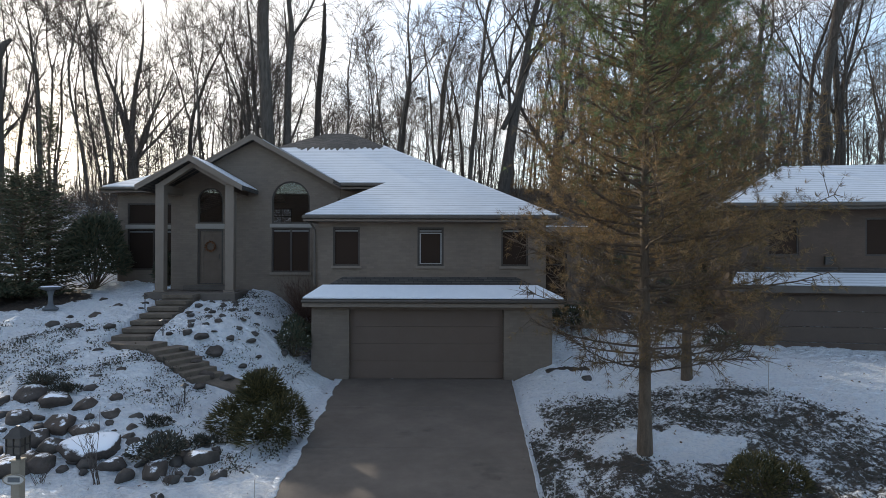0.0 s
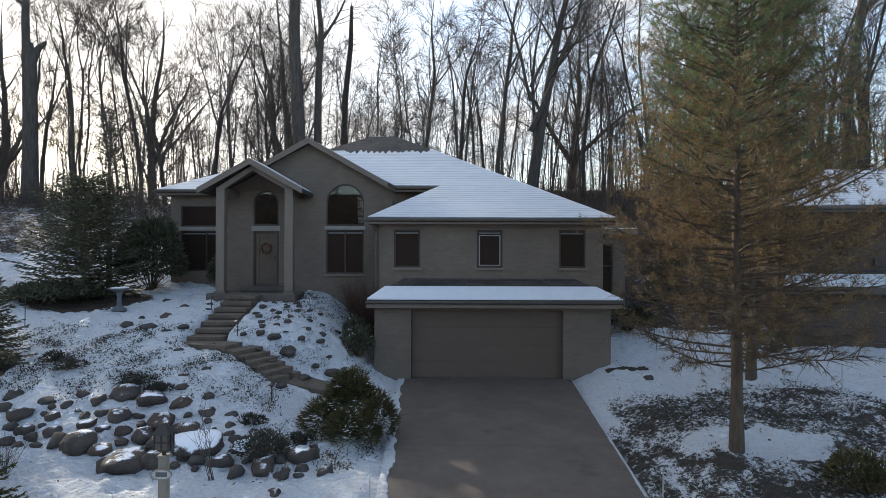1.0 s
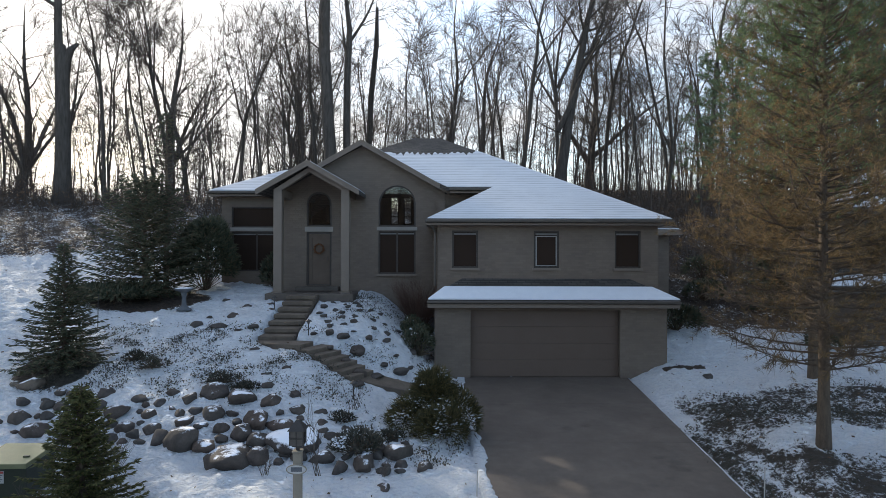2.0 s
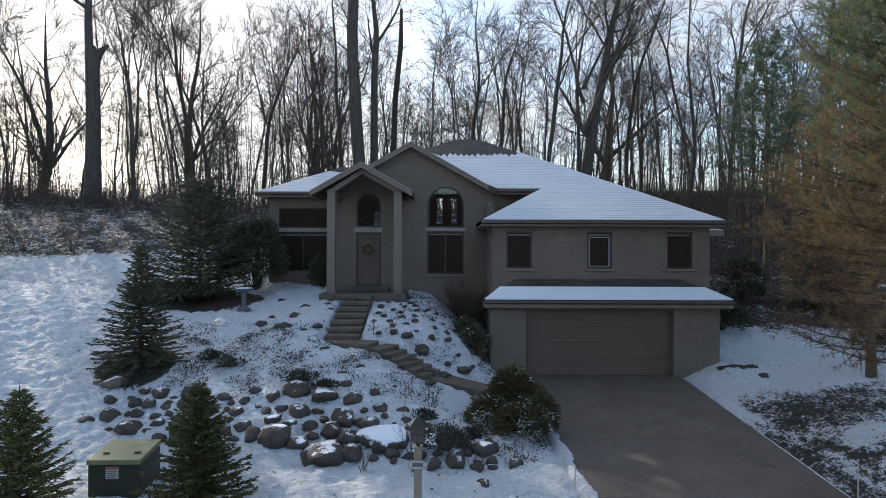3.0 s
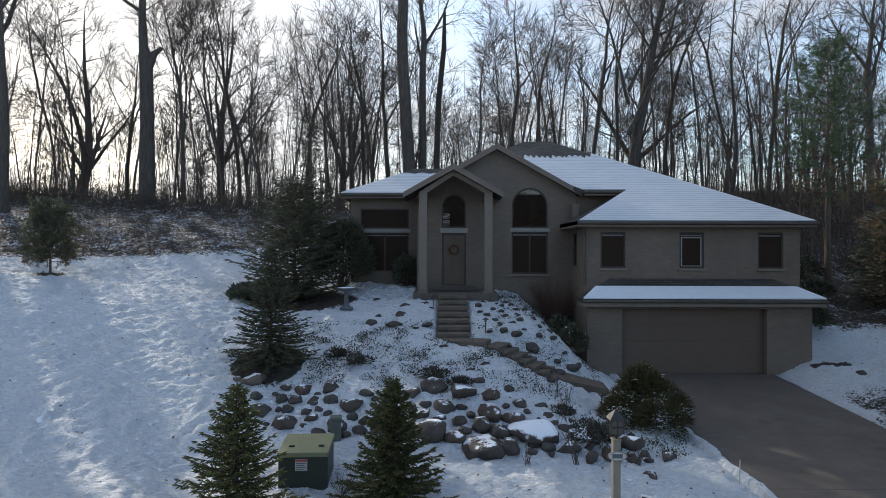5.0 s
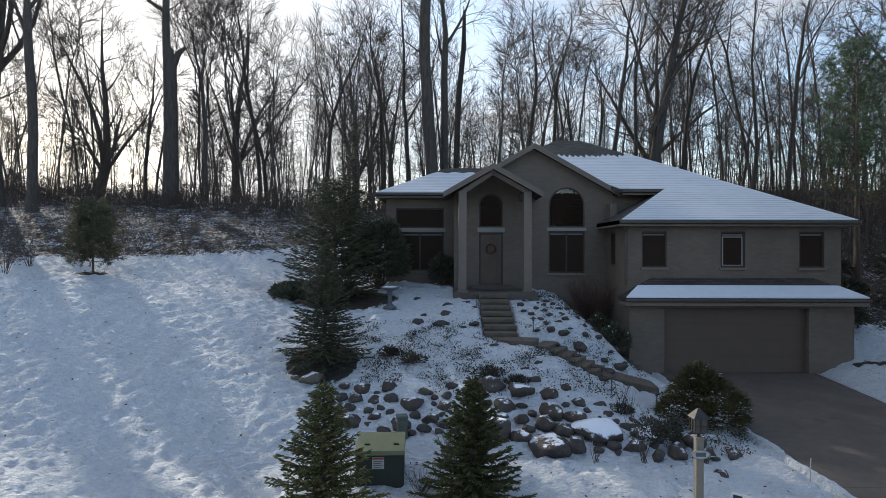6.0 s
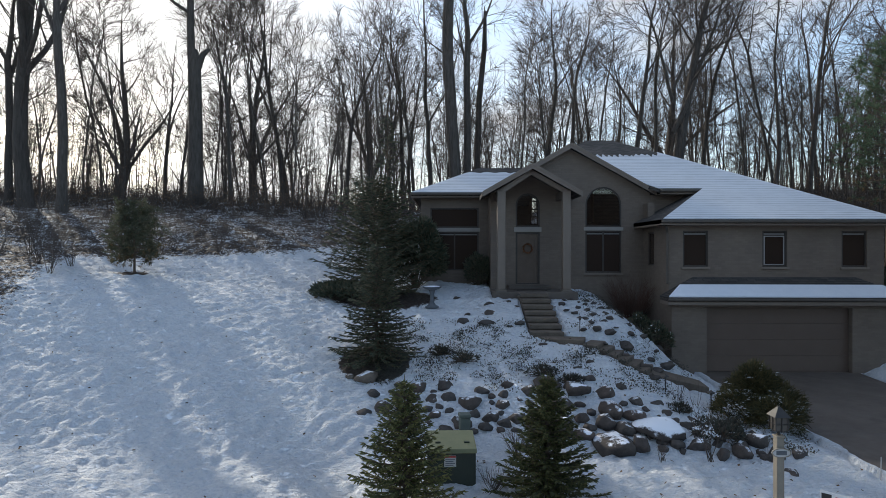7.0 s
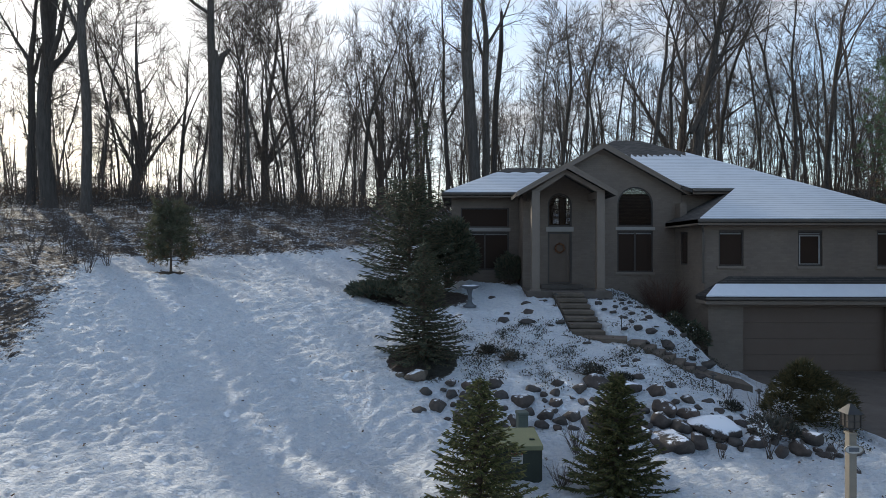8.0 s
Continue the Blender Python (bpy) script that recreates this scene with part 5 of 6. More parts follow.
def brush():
    """Low bare brush with some dead leaves, on the slope at the wood's edge."""
    g = random.Random(22)
    w, lv = Weave(), Weave()
    n = 0
    while n < 4500:
        x, y = (g.uniform(-50, 34), g.uniform(3, 30)) if n < 2400 else (g.uniform(-46, -10), g.uniform(15.5, 20)) if n < 3100 else (g.uniform(4, 32), g.uniform(7, 30))
        edge = 5.5 + (0.55 * min(0, x + 22) + 0.62 * max(0, x + 22)) if x < -9 else 9
        if y < edge or (-14 < x < 7 and y < 15.5):
            continue
        if 8 < x < 22 and y < 10:
            continue
        n += 1
        z = land(x, y)
        tall = 0.5 + 1.3 * g.random() ** 2 + (0.5 if y > 15 else 0) + (0.6 * g.random() if x > 4 else 0)
        for _ in range(4):
            p0, d = Vector((x + g.uniform(-.2, .2), y + g.uniform(-.2, .2), z - 0.05)), any_way(g, 1.6) * tall * g.uniform(0.6, 1.1)
            p = [p0, p0 + d * 0.5, p0 + d]
            w.spike(p0, d, 0.012)
            w.spike(p[1], any_way(g, 0.6) * tall * 0.4, 0.008)
            w.spike(p0 + d * 0.7, any_way(g, 0.6) * tall * 0.3, 0.008)
            if g.random() < (0.55 if y > 15 else 0.25):
                for _ in range(5):
                    q = p[g.randint(1, 2)] + any_way(g) * 0.12
                    lv.leaf(q, any_way(g) * g.uniform(0.06, 0.13), any_way(g) * 0.035)
    tagged(new("brush", w.mesh(TWIG)), "low leafless brush along the edge of the woods", "brush", kind="stuff")
    tagged(new("dead_leaves", lv.mesh(DEADLEAF)), "dry brown leaves hanging in the brush", "leaves", kind="stuff")


saplings()
brush()


def fallen_leaves():
    g = random.Random(23)
    lv = Weave()
    n = 0
    while n < 8000:
        x, y = g.uniform(-40, 16), g.uniform(-12, 20)
        a, c = litter_at(x, y)
        if g.random() > a * 1.1 + 0.02 or (-13 < x < 3.6 and y > -0.7):
            continue
        w, e = drive_edges(y)
        if w < x < e and y < 0:
            continue
        n += 1
        p = Vector((x, y, land(x, y) + 0.1 * noise.noise(Vector((x * 0.55, y * 0.55, 3.1))) + 0.03))
        lv.leaf(p, Vector((g.uniform(-1, 1), g.uniform(-1, 1), g.uniform(-0.1, 0.5))) * 0.08, Vector((g.uniform(-1, 1), g.uniform(-1, 1), g.uniform(0, 0.6))) * 0.03)
    tagged(new("fallen_leaves", lv.mesh(DEADLEAF)), "brown fallen leaves lying on thin snow", "leaves", kind="stuff")


fallen_leaves()

# ---- conifers ----
def put_spruce(seed, x, y, height, half, needles, label, sparse=1.0, shoot=0.16, turn=0.0, **kw):
    t, c = spruce(seed, height, half, needles, sparse, shoot, **kw)
    return tree_thing("spruce", label, "tree", t, c, on_land(x, y), turn, "", "crown")


put_spruce(1, -12.26, -11.0, 2.32, 1.0, SPRUCE, "small dark green spruce beside the utility box", 1.2, 0.1, thick=0.014, droop=0.1)
put_spruce(2, -9.78, -10.2, 2.12, 0.88, SPRUCE, "small dense yellow-green spruce below the rock garden", 1.5, 0.09, thick=0.014, droop=0.1, power=0.85)
put_spruce(3, -13.5, -4.8, 3.1, 1.22, DARKSPRUCE, "dark spruce at the end of the rock garden", 1.1, 0.13, thick=0.016, power=1.1)
put_spruce(4, -14.3, 0.9, 4.2, 2.1, DARKSPRUCE, "broad ragged dark evergreen at the corner of the lawn", 0.95, 0.22, droop=0.05, power=0.5, thick=0.021)
put_spruce(7, 10.3, 5.4, 4.2, 1.7, DARKSPRUCE, "dark evergreen beside the neighbouring house", 0.6, 0.28, power=0.6, thick=0.04)
put_spruce(6, -13.9, 1.7, 6.7, 1.2, DARKSPRUCE, "thin straggling dark spruce behind the broad evergreen", 0.28, 0.2, droop=0.1, power=0.8, thick=0.02)


def put_pine(seed, x, y, label, turn, *a, **kw):
    t, lo, hi = pine(seed, *a, **kw)
    ob = tree_thing("pine", label, "tree", t, hi, on_land(x, y), turn, "", "green_needles")
    if len(lo.polygons):
        c = new("brown_needles", lo)
        c.parent = ob
    return ob


put_pine(31, 3.85, -8.0, "tall pine with browning lower boughs beside the driveway", 0, 11.5, 2.75, 1.5, 0.125, 235, bare_low=0.2, brown_to=0.5, needle=0.13, full=0.8, wide=0.0042)
put_pine(32, 6.6, -3.2, "pine with browning lower boughs behind the nearer pine", 70, 12.0, 2.6, 1.8, 0.13, 130, bare_low=0.12, brown_to=0.45, needle=0.13, full=0.85, wide=0.005)
put_pine(33, 10.4, 9.4, "green pine with a bare lower trunk behind the house", 20, 12.0, 2.5, 3.6, 0.16, 80, bare_low=0.25, brown_to=0.0, needle=0.2, full=0.55, green=FARPINE, wide=0.011)

put_pine(34, -22.9, 0.53, "small bushy dark pine alone on the snowy lawn", 0, 2.55, 0.85, 0.45, 0.05, 60, needle=0.13, full=0.75, green=DARKSPRUCE, wide=0.008)

# ---- shrubs ----
def put_bush(name, label, x, y, rx, rz, needles, shoots, snow=0.0, seed=1, turn=0.0, **kw):
    w, g, s = bush(seed, rx, rz, needles, shoots, snow, **kw)
    ob = thing(name, label, "shrub", on_land(x, y), turn)
    for nm, me in (("woody_base", w), ("foliage", g), ("snow", s)):
        if me:
            c = new(nm, me)
            c.parent = ob
            if nm == "snow":
                tagged(c, kind="stuff")
    return ob


put_bush("yew_shrub", "rounded dark green yew with flecks of snow beside the driveway", -4.0, -6.15, 1.0, 1.0, YEW, 11500, 0.5, 41, leaf=0.16, thick=0.010, flat=0.2,
         clumps=((-0.5, 0.0, 0.0, 0.62, 0.95), (0.0, 0.15, 0.3, 0.6, 1.2), (0.5, -0.05, 0.05, 0.6, 1.0), (0.15, -0.45, 0.0, 0.65, 0.85), (-0.1, 0.5, 0.1, 0.62, 1.1), (-0.1, 0.1, 0.62, 0.42, 0.85)))
put_bush("yew_shrub", "large dark yew against the corner of the house", -12.9, 2.7, 1.25, 3.0, DARKSPRUCE, 7000, 0.0, 42, leaf=0.2, thick=0.028)
put_bush("yew_shrub", "low spreading dark evergreen under the spruce", -15.0, 0.3, 1.5, 0.45, DARKSPRUCE, 2400, 0.0, 43, leaf=0.2, thick=0.035)
put_bush("yew_shrub", "dark rounded shrub under the wing's window", -10.4, 3.3, 0.6, 1.3, DARKSPRUCE, 1300, 0.0, 44, leaf=0.14, thick=0.025)
put_bush("low_shrub", "small rounded green shrub on the snowy bank", 5.4, -9.35, 0.72, 0.55, YEW, 3000, 0.1, 45, clumps=((-0.15, 0.0, 0.0, 0.75, 1.0), (0.45, 0.1, 0.0, 0.6, 0.8), (0.0, 0.2, 0.05, 0.7, 1.0)), leaf=0.08, thick=0.012)
put_bush("low_shrub", "dark shrub between the bank and the garage wall", -4.8, 0.3, 0.6, 0.8, DARKSPRUCE, 1100, 0.12, 46, leaf=0.12, thick=0.02)
put_bush("low_shrub", "dark shrub between the bank and the garage wall", -4.6, -0.9, 0.5, 0.9, DARKSPRUCE, 900, 0.12, 47, leaf=0.12, thick=0.02)
put_bush("low_shrub", "snow-flecked groundcover mound over the boulders", -5.6, -7.6, 0.62, 0.36, COVER, 900, 0.9, 48, leaf=0.09, thick=0.016)
for k, (x, y, rx, rz) in enumerate(((7.6, 6.2, 0.9, 0.9), (9.0, 9.5, 1.1, 1.2), (13.5, 10.5, 1.3, 1.4), (16.0, 12.5, 1.2, 1.3))):
    put_bush("low_shrub", "dark evergreen undergrowth at the edge of the woods", x, y, rx, rz, DARKSPRUCE, 700, 0.05, 190 + k, leaf=0.2, thick=0.03)
put_bush("low_shrub", "dark shrub at the back corner of the garage", 5.0, 2.6, 1.0, 1.05, DARKSPRUCE, 1700, 0.1, 49, leaf=0.16, thick=0.028)
put_bush("low_shrub", "snow-topped dark shrub near the neighbouring garage", 9.3, 0.6, 0.6, 0.8, DARKSPRUCE, 700, 0.5, 50, leaf=0.12, thick=0.02)


for k, (x, y, r) in enumerate(((-11.2, -4.9, 0.42), (-9.2, -5.6, 0.4), (-11.8, -4.5, 0.34), (-6.1, -6.6, 0.3), (-5.0, -6.9, 0.26), (-8.5, -5.9, 0.3))):
    put_bush("low_shrub", "small dark leafy shrub with snow in the planting bed", x, y, r * 1.15, r * 0.62, COVER, 420, 0.9, 150 + k, 0.0, leaf=0.09, thick=0.011, flat=0.1, clumps=((-0.3 * r, 0, 0, 0.7, 0.9), (0.5 * r, 0.2 * r, 0, 0.55, 0.7), (0.1 * r, -0.4 * r, 0.03, 0.5, 1.1)))


def put_twigs(label, x, y, material=None, seed=1, stems=9, height=1.0, spread=0.35, **kw):
    me = twig_shrub(seed, stems, height, spread, material=material, **kw)
    ob = new("bare_shrub", me)
    ob.matrix_world = pose(*on_land(x, y))
    return tagged(ob, label, "shrub")


put_twigs("leafless upright shrub in the snow beside the boulders", -6.2, -8.6, None, 61, 7, 1.35, 0.3, r=0.010)
put_twigs("leafless twiggy shrub beside the utility box", -10.15, -8.5, None, 62, 30, 0.75, 0.55, r=0.006)
put_twigs("leafless twiggy shrub before the utility box", -10.7, -9.95, None, 63, 22, 0.55, 0.7, r=0.006)
put_twigs("leafless red-brown shrub under the arched window", -4.7, 1.8, REDTWIG, 64, 110, 2.0, 0.5, r=0.008, forks=11)
put_twigs("small leafless shrub in the snow", -5.0, -8.6, None, 65, 12, 0.45, 0.5, r=0.006)
put_twigs("small leafless shrub in the snow", -7.2, -8.65, None, 66, 12, 0.4, 0.5, r=0.006)
put_twigs("small leafless shrub beside the path", -5.9, -6.1, None, 67, 10, 0.7, 0.4, r=0.006)
for k, (x, y, h) in enumerate(((-25.2, -0.6, 2.2), (-26.4, 0.6, 2.6), (-27.4, -0.2, 2.4), (-24.6, 2.6, 2.0), (-28.0, 2.4, 2.6), (-22.0, 6.0, 1.6))):
    put_twigs("tall leafless brush at the edge of the lawn", x, y, None, 170 + k, 9, h, 0.3, r=0.013, forks=9)
put_twigs("leafless shrub at the edge of the lawn", -25.5, 1.0, None, 69, 14, 1.5, 0.5, r=0.01)
put_twigs("leafless twiggy shrub on the lawn's edge", -23.8, 5.5, None, 70, 14, 1.4, 0.45, r=0.01)


def groundcover():
    """Small dark leaves that stand out of the snow in the planted beds."""
    g = random.Random(24)
    lv = Weave()
    n = 0
    while n < 1250:
        x, y = g.uniform(-14, -3.4), g.uniform(-11, 2)
        a, c = litter_at(x, y)
        if c < 0.2 or noise.noise(Vector((x * 1.3, y * 1.3, 7))) < g.uniform(-0.25, 0.3) or g.random() > c:
            continue
        if step_cut(x, y) < land(x, y):
            continue
        n += 1
        z = land(x, y) + 0.1 * noise.noise(Vector((x * 0.55, y * 0.55, 3.1)))
        for _ in range(11):
            p = Vector((x + g.gauss(0, 0.09), y + g.gauss(0, 0.09), z + abs(g.gauss(0, 0.04))))
            lv.leaf(p, any_way(g, 0.5) * g.uniform(0.03, 0.065), any_way(g) * 0.019)
    while n < 2150:
        x, y = g.uniform(1.8, 8.5), g.uniform(-11.5, -3.2)
        a, c = litter_at(x, y)
        if a < 0.5 or g.random() > c or x < drive_edges(y)[1] + 0.1:
            continue
        n += 1
        z = land(x, y) + 0.1 * noise.noise(Vector((x * 0.55, y * 0.55, 3.1)))
        for _ in range(8):
            p = Vector((x + g.gauss(0, 0.09), y + g.gauss(0, 0.09), z + abs(g.gauss(0, 0.04))))
            lv.leaf(p, any_way(g, 0.5) * g.uniform(0.03, 0.065), any_way(g) * 0.019)
    tagged(new("groundcover", lv.mesh(COVER)), "dark leafy groundcover poking through the snow", "groundcover", kind="stuff")


groundcover()

# ---- rocks ----
def boulder(seed, wide, tall, material):
    """An angular field stone: the hull of scattered points, with worn edges."""
    rng = random.Random(seed)
    bm = bmesh.new()
    sx, sy = wide * rng.uniform(0.49, 0.56), wide * rng.uniform(0.45, 0.54)
    for _ in range(22):
        d = any_way(rng)
        k = rng.uniform(0.88, 1.06)
        bm.verts.new((d.x * sx * k, d.y * sy * k, max(-0.7, min(0.8, d.z)) * tall * 0.68 * k))
    got = bmesh.ops.convex_hull(bm, input=bm.verts[:])
    bmesh.ops.delete(bm, geom=list({v for v in got["geom_interior"] if isinstance(v, bmesh.types.BMVert)}), context="VERTS")
    bmesh.ops.subdivide_edges(bm, edges=bm.edges[:], cuts=2, use_grid_fill=True)
    bmesh.ops.smooth_vert(bm, verts=bm.verts[:], factor=0.18, use_axis_x=True, use_axis_y=True, use_axis_z=True)
    o = Vector((seed * 3.7, seed * 1.3, 0))
    for v in bm.verts:
        v.co *= 1.06 + 0.07 * noise.noise(v.co * 5.0 / wide * 0.5 + o) + 0.035 * noise.noise(v.co * 14.0 + o)
    bmesh.ops.recalc_face_normals(bm, faces=bm.faces[:])
    return mesh_of(bm, material, True)


def place_rocks(rows, label, group, flat, material, seed, name="boulder"):
    for i, (x, y, w) in enumerate(rows):
        h = w * (flat + 0.1 * math.sin(i * 2.7))
        ob = new(name, boulder(seed + i, w * 1.12, h, material))
        ob.matrix_world = pose(x, y, land(x, y) + h * 0.02, (i * 29) % 34 - 17, (i * 37) % 30 - 15, (i * 47) % 50 - 25)
        tagged(ob, label, "rock", group)


WALL_ROCKS = [(-12.29, -6.23, 0.43), (-11.63, -6.17, 0.4), (-12.76, -6.05, 0.24), (-13.04, -7.01, 0.41), (-12.42, -7.39, 0.59), (-11.88, -7.27, 0.3),
              (-11.28, -7.49, 0.55), (-12.38, -6.61, 0.31), (-11.93, -6.67, 0.31), (-11.1, -6.81, 0.57), (-10.29, -6.87, 0.31), (-9.89, -6.65, 0.2), (-9.65, -6.82, 0.25),
              (-9.4, -7.12, 0.43), (-9.64, -6.31, 0.37), (-9.15, -6.07, 0.62), (-8.88, -6.84, 0.49), (-8.55, -7.32, 0.32), (-9.0, -7.24, 0.3)]
WALL_ROCKS_2 = [(-8.45, -6.26, 0.62), (-7.77, -6.38, 0.43), (-7.09, -6.58, 0.36), (-7.82, -7.05, 0.53), (-7.34, -7.15, 0.5), (-9.14, -7.74, 0.7), (-8.66, -7.94, 0.47),
                (-8.06, -8.22, 0.78), (-7.49, -8.16, 0.45), (-7.65, -7.64, 0.48), (-8.04, -7.46, 0.42), (-6.27, -8.06, 0.5), (-5.34, -8.16, 0.5), (-4.74, -7.58, 0.62),
                (-4.19, -8.18, 0.32), (-4.91, -9.16, 0.28), (-4.93, -8.12, 0.18), (-6.42, -7.16, 0.26), (-10.0, -7.35, 0.4), (-10.6, -7.3, 0.35)]
WALL_ROCKS_3 = [(-13.35, -6.45, 0.3), (-12.75, -6.55, 0.28), (-13.5, -7.2, 0.34), (-11.55, -6.62, 0.34), (-10.75, -6.35, 0.36), (-10.1, -6.1, 0.32), (-8.0, -5.75, 0.3), (-7.3, -6.0, 0.26), (-9.7, -7.65, 0.42), (-6.6, -6.5, 0.3)]
BANK_STONES = [(-7.02, -1.19, 0.24), (-6.95, -1.65, 0.2), (-7.29, -2.03, 0.23), (-6.51, -2.01, 0.22), (-6.02, -1.41, 0.22), (-7.09, -2.75, 0.28), (-6.72, -2.75, 0.38), (-6.26, -2.93, 0.44),
               (-6.0, -2.45, 0.22), (-5.5, -2.15, 0.27), (-5.64, -3.78, 0.4), (-5.49, -3.96, 0.24), (-6.05, -4.0, 0.36), (-5.06, -2.82, 0.48), (-6.0, -4.6, 0.3), (-4.8, -1.36, 0.32),
               (-5.51, -2.88, 0.24), (-5.69, -1.15, 0.2), (-7.7, -1.21, 0.2), (-7.74, -0.45, 0.24), (-5.3, -0.6, 0.25), (-5.1, -3.5, 0.35), (-5.9, -0.4, 0.2), (-6.5, -0.9, 0.18), (-6.5, -3.6, 0.24), (-7.0, -3.3, 0.2)]
BED_STONES = [(-11.0, -1.77, 0.24), (-11.13, -2.33, 0.33), (-10.41, -2.47, 0.46), (-10.23, -1.67, 0.37), (-9.67, -2.81, 0.28), (-9.4, -2.5, 0.32), (-8.9, -3.93, 0.24), (-7.77, -4.9, 0.23), (-6.86, -5.5, 0.16),
              (-9.6, -0.2, 0.3), (-10.2, -0.6, 0.35), (-8.2, -5.2, 0.25), (-9.3, -0.9, 0.2), (-11.3, 0.6, 0.3), (4.2, -1.9, 0.3)]
place_rocks(WALL_ROCKS, "snow-topped grey field boulder in the rock garden", "rock garden boulders", 0.62, BOULDER, 700)
place_rocks([(-13.62, -5.81, 0.55), (-14.05, -5.75, 0.22)], "pale tan boulder at the edge of the mulch", "rock garden boulders", 0.7, TANROCK, 745)
place_rocks(WALL_ROCKS_2, "snow-topped brown-grey field boulder in the rock garden", "rock garden boulders", 0.66, BOULDER, 760)
place_rocks(WALL_ROCKS_3, "dark rounded field boulder half sunk in snow", "rock garden boulders", 0.62, DARKROCK, 790)
place_rocks([(x, y, w * 1.02) for x, y, w in BANK_STONES], "dark stone set in the snowy bank beside the steps", "bank stones", 0.5, DARKROCK, 820, "stone")
place_rocks(BED_STONES, "dark flat stone in the snowy planting bed", "bed stones", 0.45, DARKROCK, 860, "stone")
g = random.Random(77)
FILL = []
for _try in range(700):
    k = g.random()
    x, y = -13.0 + 8.4 * k, -6.9 - 0.9 * k + g.uniform(-0.75, 0.75)
    if all((x - a) ** 2 + (y - b) ** 2 > (0.12 + 0.5 * w) ** 2 for a, b, w in WALL_ROCKS + WALL_ROCKS_2 + WALL_ROCKS_3 + FILL):
        FILL.append((x, y, g.uniform(0.14, 0.32)))
place_rocks(FILL, "small dark field stone between the boulders", "rock garden stones", 0.7, DARKROCK, 940, "stone")
BANK_FILL = []
for _try in range(420):
    x, y = g.uniform(-7.6, -4.5), g.uniform(-3.0, 0.6)
    if x + 0.75 * (y + 3.2) < -4.2 and all((x - a) ** 2 + (y - b) ** 2 > 0.13 for a, b, w in BANK_STONES + BANK_FILL):
        BANK_FILL.append((x, y, g.uniform(0.13, 0.24)))
place_rocks(BANK_FILL, "small dark stone set in the snowy bank", "bank stones", 0.5, DARKROCK, 1000, "stone")
# the widest boulder, flat and under a pad of snow
flat = new("boulder", boulder(905, 1.15, 0.34, PADROCK))
flat.matrix_world = pose(-6.95, -7.65, land(-6.95, -7.65) + 0.03, 6, 0, 12)
tagged(flat, "wide flat boulder under a pad of snow", "rock", "rock garden boulders")

# ---- garden steps ----
steps = thing("garden_steps", "brown stone steps with a snowy bank on either side", "steps")
for i in range(7):
    z = 2.58 - 0.155 * i
    y = 0.55 - 0.49 * i
    x = -8.6 + 0.02 * math.sin(i * 3)
    part("tread", boxes((x - 0.5, x + 0.5, y - 0.56, y + 0.05, z - 0.13, z)), STEPSTONE, steps, bevel=0.02)
    part("riser", boxes((x - 0.48, x + 0.48, y - 0.50, y + 0.05, z - 0.42, z - 0.131)), STEPSTONE, steps)
part("landing", slab([(-9.1, -3.45, 1.53), (-7.7, -3.75, 1.53), (-7.5, -3.05, 1.53), (-9.1, -2.7, 1.53)], (0, 0, -0.3)), STEPSTONE, steps, bevel=0.02)
for i in range(6):
    k = i / 5
    x, y, z = -7.35 + 1.2 * k, -3.45 - 0.6 * k, 1.42 - 0.115 * i
    m = Matrix.Translation((x, y, z)) @ Matrix.Rotation(radians(-28), 4, "Z")
    bm = boxes((-0.24, 0.22, -0.52, 0.52, -0.32, 0.0))
    bm.transform(m)
    part("tread", bm, STEPSTONE, steps, bevel=0.025)
part("path", slab([(-6.2, -4.3, 0.74), (-5.3, -4.3, 0.52), (-4.3, -4.1, 0.28), (-4.3, -3.45, 0.34), (-5.2, -3.6, 0.60), (-5.9, -3.6, 0.80)], (0, 0, -0.25)), STEPSTONE, steps, bevel=0.02)

# ---- doormat ----
single("doormat", boxes((-0.55, 0.55, -0.3, 0.3, 0, 0.02)), FRAME, "dark doormat lying before the front door", "mat", (-8.5, 1.6, 2.602))

# ---- bird bath ----
bath = thing("bird_bath", "grey cast-stone bird bath with snow in its bowl", "bird bath", on_land(-12.13, -0.88, 0.03))
bm = lathe(bmesh.new(), [(0.22, 0.0), (0.23, 0.05), (0.14, 0.1), (0.075, 0.18), (0.065, 0.42), (0.1, 0.58), (0.13, 0.61)], 18)
part("pedestal", bm, CONCRETE2, bath, smooth=True)
bm = lathe(bmesh.new(), [(0.11, 0.6), (0.22, 0.63), (0.31, 0.68), (0.33, 0.71), (0.31, 0.72), (0.27, 0.69)], 24)
part("bowl", bm, CONCRETE2, bath, smooth=True)
part("snow", lathe(bmesh.new(), [(0.29, 0.70), (0.27, 0.725), (0.15, 0.74), (0.02, 0.742)], 20), SNOW, bath, "pad of snow in the bowl", smooth=True)

# ---- path lights ----
def path_light(x, y, first=None):
    place = pose(*on_land(x, y, 0.02))
    if first:
        return copy_thing(first, place)
    ob = thing("path_light", "small dark metal path light on a stake in the snow", "lamp", on_land(x, y, 0.02), 0, "path lights")
    part("pole", tube(bmesh.new(), [(0, 0, 0), (0, 0, 0.34)], [0.014, 0.014], 8), LAMPMETAL, ob)
    part("lens", lathe(bmesh.new(), [(0.035, 0.34), (0.035, 0.40)], 10), LAMPGLASS, ob)
    part("cap", lathe(bmesh.new(), [(0.1, 0.40), (0.095, 0.415), (0.03, 0.45), (0.01, 0.47)], 14), LAMPMETAL, ob)
    return ob


